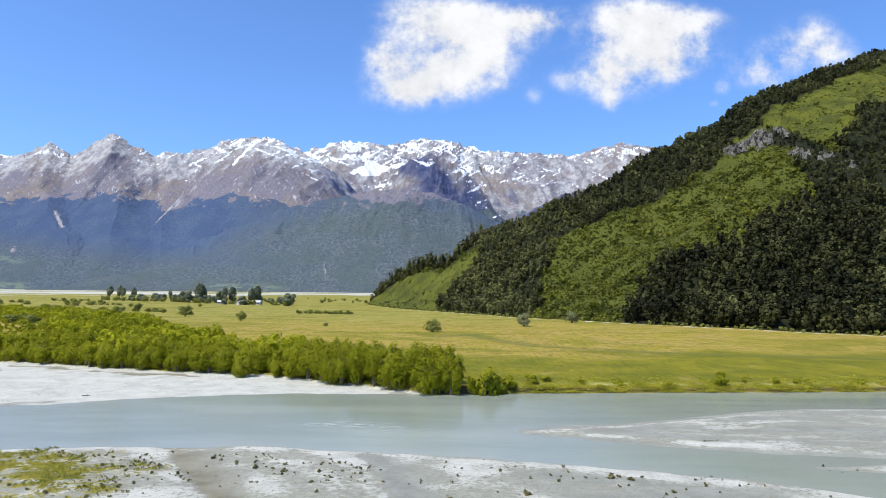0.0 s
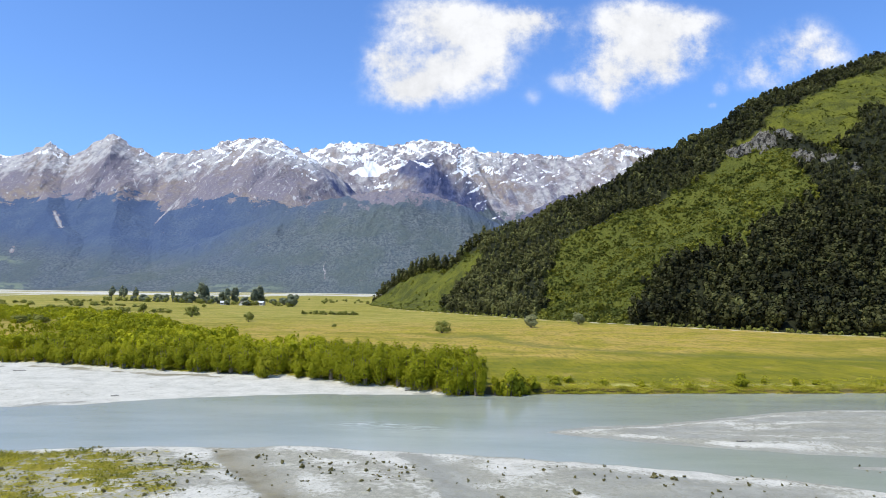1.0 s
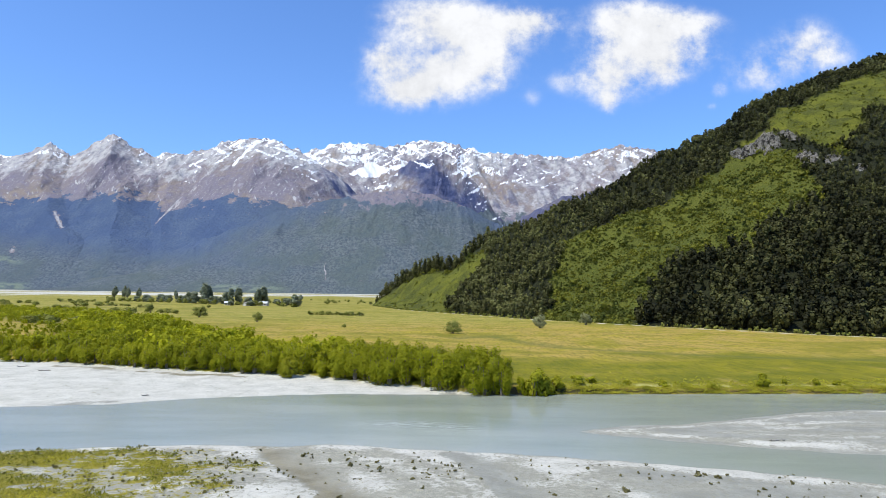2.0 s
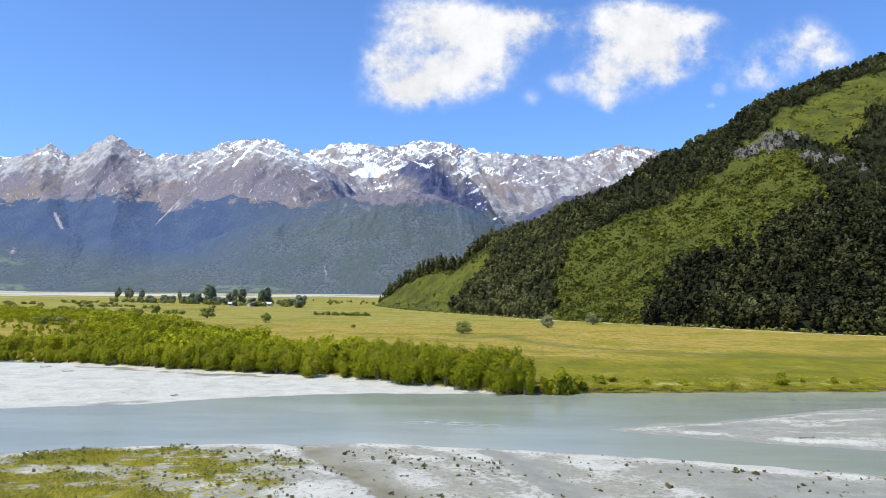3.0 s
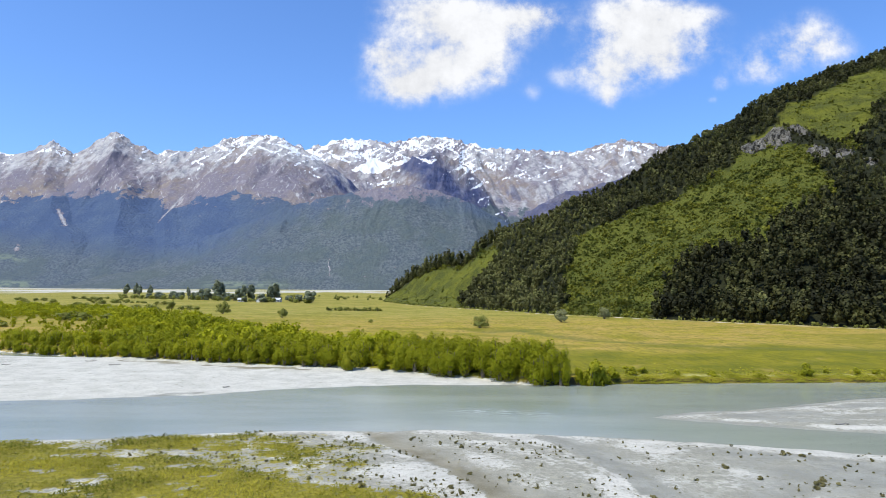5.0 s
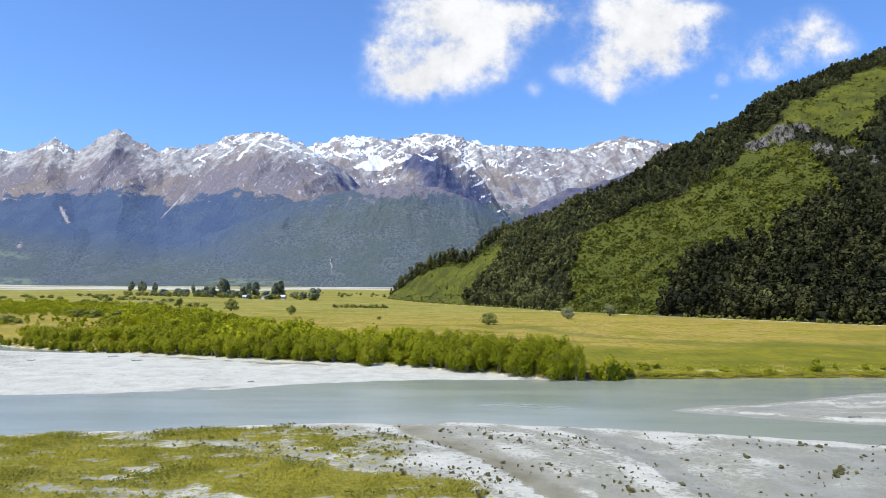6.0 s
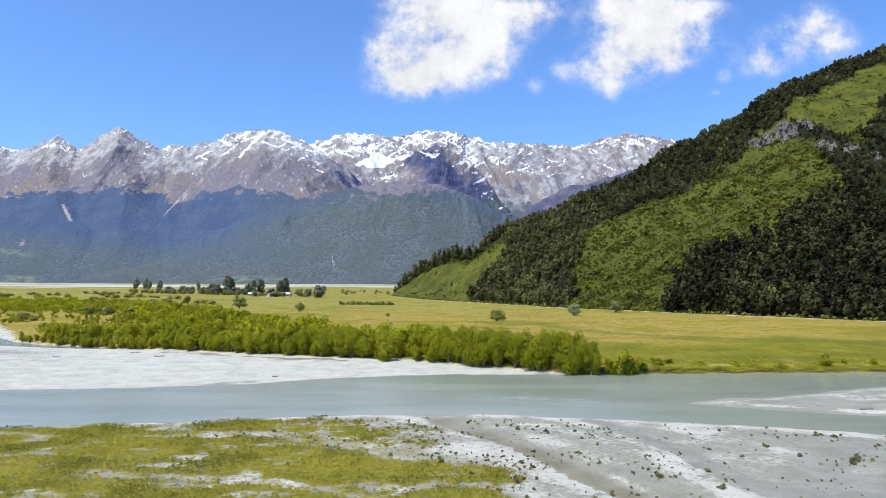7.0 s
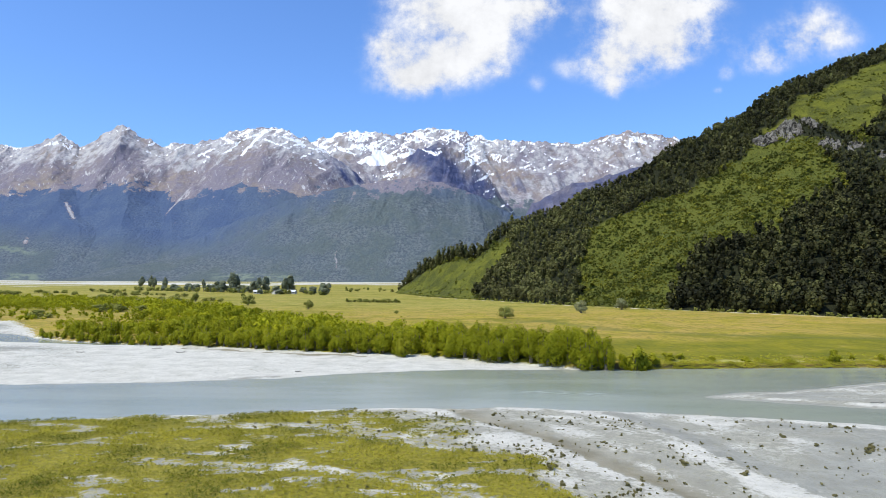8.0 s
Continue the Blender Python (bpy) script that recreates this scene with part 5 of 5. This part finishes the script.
tall_kind, broad_kind, slim_kind = shelter_tree(91, 11, 20, 800, 0.4), shelter_tree(92, 13, 14, 800, 0.15), shelter_tree(93, 7.5, 17, 600, 0.3)
firsts = {tall_kind: 0, broad_kind: 0, slim_kind: 0}
for src, x, y, s, sz in [
    (slim_kind, -486, 960, 1.2, 1.1), (slim_kind, -474, 965, 1.2, 1.2), (slim_kind, -464, 955, 1.1, 1.05), (slim_kind, -446, 950, 1.2, 1.05),
    (broad_kind, -404, 880, 0.8, 0.65), (broad_kind, -385, 880, 1.0, 0.75), (broad_kind, -362, 850, 0.9, 0.7), (slim_kind, -352, 850, 0.8, 0.95),
    (broad_kind, -336, 835, 1.0, 0.7), (broad_kind, -318, 815, 1.1, 1.05), (tall_kind, -303, 818, 1.1, 1.15), (broad_kind, -288, 805, 0.8, 0.7),
    (broad_kind, -268, 795, 0.9, 1.05), (tall_kind, -256, 800, 1.15, 0.95), (broad_kind, -236, 775, 0.9, 0.65), (tall_kind, -226, 800, 1.35, 1.05),
    (broad_kind, -196, 800, 0.9, 0.6), (broad_kind, -184, 800, 0.8, 0.65), (broad_kind, -166, 716, 1.1, 0.95), (broad_kind, -246, 740, 0.55, 0.4), (broad_kind, -222, 735, 0.8, 0.42),
    (broad_kind, -428, 905, 0.7, 0.5), (broad_kind, -395, 870, 0.8, 0.5), (broad_kind, -374, 862, 0.7, 0.6), (broad_kind, -344, 842, 0.8, 0.55), (broad_kind, -327, 826, 0.8, 0.7),
    (broad_kind, -310, 826, 0.9, 0.6), (broad_kind, -296, 812, 0.8, 0.5), (broad_kind, -277, 800, 0.7, 0.6), (broad_kind, -208, 800, 0.9, 0.5), (slim_kind, -298, 822, 1.0, 1.25), (tall_kind, -230, 792, 0.9, 0.9), (tall_kind, -262, 790, 0.9, 0.9),
]:
    if not firsts[src]:
        firsts[src] = 1
        src.matrix_world = at_ground(x, y, x)
        src.scale = (s * 1.5, s * 1.5, sz * 1.12)
    else:
        place(src, x, y, x, s * 1.25, sz * 1.08)


def box(bm, lo, hi):
    v = [bm.verts.new((x, y, z)) for z in (lo[2], hi[2]) for y in (lo[1], hi[1]) for x in (lo[0], hi[0])]
    for q in ((0, 2, 3, 1), (4, 5, 7, 6), (0, 1, 5, 4), (2, 6, 7, 3), (0, 4, 6, 2), (1, 3, 7, 5)):
        bm.faces.new([v[i] for i in q])


def farm_building(x, y, turn, w, d, h, roof_h, roof_mat, label):
    root = new("farm_building")
    bm = bmesh.new()
    box(bm, (-w / 2, -d / 2, -0.4), (w / 2, d / 2, h))
    for s in (-1, 1):
        a, b, c = bm.verts.new((s * w / 2, -d / 2, h)), bm.verts.new((s * w / 2, d / 2, h)), bm.verts.new((s * w / 2, 0, h + roof_h))
        bm.faces.new((a, b, c))
    part("wall", bm_mesh("wall", bm, M_PAINT), root, "white weatherboard walls")
    bm = bmesh.new()
    e, t = 0.5, 0.15
    for s in (-1, 1):
        k = [(-w / 2 - e, s * (d / 2 + e), h - roof_h * e / (d / 2)), (w / 2 + e, s * (d / 2 + e), h - roof_h * e / (d / 2)), (w / 2 + e, 0, h + roof_h), (-w / 2 - e, 0, h + roof_h)]
        lo, hi = [bm.verts.new(p) for p in k], [bm.verts.new((p[0], p[1], p[2] + t)) for p in k]
        bm.faces.new(lo), bm.faces.new(hi)
        for i in range(4):
            bm.faces.new((lo[i], lo[(i + 1) % 4], hi[(i + 1) % 4], hi[i]))
    bmesh.ops.recalc_face_normals(bm, faces=bm.faces)
    roof = part("roof", bm_mesh("roof", bm, roof_mat), root, "pitched iron roof")
    bm = bmesh.new()
    box(bm, (-w / 2 - e, -0.22, h + roof_h + t - 0.06), (w / 2 + e, 0.22, h + roof_h + t + 0.05))
    part("ridge_cap", bm_mesh("ridge_cap", bm, roof_mat), roof)
    for i in range(3):
        bm = bmesh.new()
        cx = (i - 1) * w * 0.3
        if i == 1:
            box(bm, (cx - 0.5, -d / 2 - 0.05, 0.0), (cx + 0.5, -d / 2 + 0.02, 2.05))
            part("door", bm_mesh("door", bm, M_DRIFT), root)
        else:
            box(bm, (cx - 0.9, -d / 2 - 0.04, 0.9), (cx + 0.9, -d / 2 + 0.02, 2.1))
            window = part("window", bm_mesh("window", bm, M_PANE), root, "dark window pane")
            bm = bmesh.new()
            for lo, hi in (((-1.0, 0.8), (1.0, 0.9)), ((-1.0, 2.1), (1.0, 2.2)), ((-1.0, 0.9), (-0.9, 2.1)), ((0.9, 0.9), (1.0, 2.1)), ((-0.04, 0.9), (0.04, 2.1))):
                box(bm, (cx + lo[0], -d / 2 - 0.09, lo[1]), (cx + hi[0], -d / 2 - 0.045, hi[1]))
            part("window_frame", bm_mesh("window_frame", bm, M_PAINT), window, "white painted frame")
    root.matrix_world = at_ground(x, y, turn)
    return tagged(root, label, "building", "farm buildings")


farm_building(-252, 752, 12, 9, 6, 2.8, 1.8, M_IRON, "low white farm shed with grey iron roof")
farm_building(-212, 752, -6, 10, 7, 3.0, 2.0, M_IRON, "white farmhouse with grey iron roof among trees")
farm_building(-229, 742, 70, 6, 5, 2.2, 2.2, M_ROOF, "small hut with steep tan roof")


# ---- low plants of the near shore ----
shrub_kinds = []
for s in range(4):
    r = np.random.RandomState(100 + s)
    n = 110
    P, F = crown_points(r, n, 0.9, 0.55, 0.0, 6, 0.2, 0.3)
    P[:, 2] = np.maximum(P[:, 2], 0.01)
    F[:, 2] += 0.3
    me = spray_mesh("low_shrub", P, F, 0.065 * (0.6 + 0.8 * r.rand(n)), 0.3 + r.rand(n) * 0.6, M_LUPIN, r, 2.2)
    shrub_kinds.append(tagged(new("low_shrub", me), "small brown-green shrub growing on bare gravel", "shrub", "low shrubs on the gravel"))


def shrub_weight(x, y):
    near = along(NEAR_BANK, x) - y
    m = inside(x, y, MEADOW)
    d1, _ = line_dist(x, y, CHANNEL_1)
    d2, _ = line_dist(x, y, CHANNEL_2)
    w = 0.12 + 0.75 * step(0.0, 0.35, fbm(x, y, 7, 3, seed=70)) + 0.5 * np.exp(-(m / 5) ** 2)
    w = w * (1 - 0.85 * np.exp(-(d1 / 2.4) ** 2)) * (1 - 0.7 * np.exp(-(d2 / 3) ** 2))
    b1, _ = line_dist(x, y, BARE_1)
    w = np.where(m > 3, np.exp(-(b1 / 2.5) ** 2) * 0.9, w)
    w = w * (1 - 0.6 * step(-4, 3, x - 0.2 * (60 - y)))
    return np.where(near > 2.0, w, 0)


rs = np.random.RandomState(21)
lx, ly = scatter(rs, (-60, 34), (46, 77), 1.8, lambda x, y: shrub_weight(x, y) * (0.45 + 0.9 * step(0.05, 0.4, fbm(x, y, 9, 3, seed=79))))
order = np.argsort(np.hypot(lx + 10, ly - 45))[:278]
used = [0, 0, 0, 0]
for j, i in enumerate(order):
    k = j % 4
    s = 0.28 + 0.70 * rs.rand() ** 2 + (0.45 if rs.rand() > 0.93 else 0)
    if not used[k]:
        used[k] = 1
        shrub_kinds[k].matrix_world = at_ground(float(lx[i]), float(ly[i]), rs.rand() * 360)
        shrub_kinds[k].scale = (s, s, s)
    else:
        place(shrub_kinds[k], float(lx[i]), float(ly[i]), rs.rand() * 360, s, s * rs.uniform(0.7, 1.2))

# larger clumps that the floods left on the damp bar
for x, y, s in [(16.7, 66.5, 1.3), (18.5, 65.9, 1.1), (17.6, 67.0, 0.8), (7.4, 60.1, 1.2), (13.6, 54.1, 1.5), (14.8, 55.6, 1.2), (12.6, 52.8, 1.1), (-3.7, 49.0, 1.0), (-4.4, 44.0, 1.2), (-8.8, 47.4, 1.3), (0.4, 58.5, 0.7)]:
    place(shrub_kinds[int(s * 10) % 4], x, y, x * 40, s, s * 0.75)


def grass_field(name, x, y, z, h, w, blades, material, seed, tint, label, category):
    """Tufts of upright bent blades in one mesh."""
    r = np.random.RandomState(seed)
    n = len(x)
    a = r.rand(n, blades) * 2 * np.pi
    o = r.rand(n, blades) * w[:, None]
    P = np.stack([x[:, None] + np.cos(a) * o, y[:, None] + np.sin(a) * o, z[:, None] + h[:, None] * (0.35 + 0.3 * r.rand(n, blades))], -1).reshape(-1, 3)
    F = np.stack([np.cos(a), np.sin(a), 0.9 + 0.6 * r.rand(n, blades)], -1).reshape(-1, 3)
    S = np.repeat(h, blades) * 0.085 * (0.7 + 0.6 * r.rand(n * blades))
    up = np.zeros((n * blades, 3))
    up[:, 2] = 1
    T = np.repeat(tint, blades) + r.normal(size=n * blades) * 0.15
    ob = new(name, spray_mesh(name, P, F, S, T, material, r, 3.2, up))
    return tagged(ob, label, category, kind="stuff")


def herb_keep(x, y):
    z = ground_height(x, y)
    edge = step(-3, 1, inside(x, y, MEADOW)) * (along(NEAR_BANK, x) - y > 1)
    return np.maximum(step(0.30, 0.75, ground_attrs(x, y, z)["herbs"]), edge * 0.10)


qx, qy = scatter(rs, (-112, 26), (-15, 78), 0.40, herb_keep)
qh = rs.uniform(0.20, 0.54, len(qx)) * (1 + 0.5 * fbm(qx, qy, 6, 2, seed=71))
grass_field("meadow_grass", qx, qy, ground_height(qx, qy), qh, qh * 0.9, 9, M_GRASS, 31, 0.52 + fbm(qx, qy, 2.5, 3, seed=72) * 0.5 + fbm(qx, qy, 11, 3, seed=78) * 0.9,
            "rough yellow-green grass and herbs on the gravel bar", "grass")
bx, by = scatter(rs, (7, 116), (120, 150), 0.33, lambda x, y: np.where((y > along(FAR_BANK, x) - 0.7), np.exp(-np.maximum(0, y - along(FAR_BANK, x) - 1.6) / 2.2), 0))
bh = rs.uniform(0.25, 0.55, len(bx)) * (1 + 0.9 * fbm(bx, by, 4, 3, seed=75))
grass_field("bank_tussocks", bx, by, ground_height(bx, by) - 0.03, bh * 1.35, bh * 1.2, 11, M_BANKGRASS, 32, 0.55 + fbm(bx, by, 3, 3, seed=73) * 0.9,
            "long straw-tipped grass tussocks along the river bank", "grass")

# small herbs strewn over the bars, too many to count
vx, vy = scatter(rs, (-60, 30), (48, 77), 0.75, lambda x, y: shrub_weight(x, y) * 0.75 * step(-0.1, 0.35, fbm(x, y, 5, 3, seed=74)) + 0.02 + 0.10 * step(2, 12, x) * step(0.05, 0.3, fbm(x, y, 6, 3, seed=76)))
vh = rs.uniform(0.10, 0.30, len(vx))
plant_many("gravel_herbs", vx, vy, ground_height(vx, vy) - 0.02, vh, vh * rs.uniform(1.2, 2.2, len(vx)), 12, 0.2, M_LUPIN, 33, rs.rand(len(vx)), 0.1, 0.0,
           "tiny dry herbs strewn over pale gravel", "herbs")


# ---- driftwood on the bars ----
def driftwood(x, y, turn, length):
    r = random.Random(int(x * 10))
    bm = bmesh.new()
    limb(bm, (-length / 2, 0, 0.08), (length / 2, 0.1, 0.14), 0.12, 0.05)
    limb(bm, (0, 0, 0.1), (length * 0.3, length * 0.25, 0.3), 0.06, 0.02)
    limb(bm, (-length * 0.4, 0, 0.1), (-length * 0.5, -length * 0.2, 0.35), 0.07, 0.03)
    ob = new("driftwood", bm_mesh("driftwood", bm, M_DRIFT))
    ob.matrix_world = at_ground(x, y, turn, 1.0, None, 0.02)
    return tagged(ob, "weathered grey driftwood branch on pale sand", "driftwood", "driftwood on the bars")


for x, y, turn, length in [(-60.8, 112, 20, 1.2), (33.4, 83.2, 10, 1.6), (34.6, 83.6, 70, 1.0), (-8, 122.5, -20, 2.2), (-11, 123.4, 15, 1.6), (-95, 140, 5, 2.5), (-118, 138, -10, 2.0), (-104, 147, 12, 2.4)]:
    driftwood(x, y, turn, length)
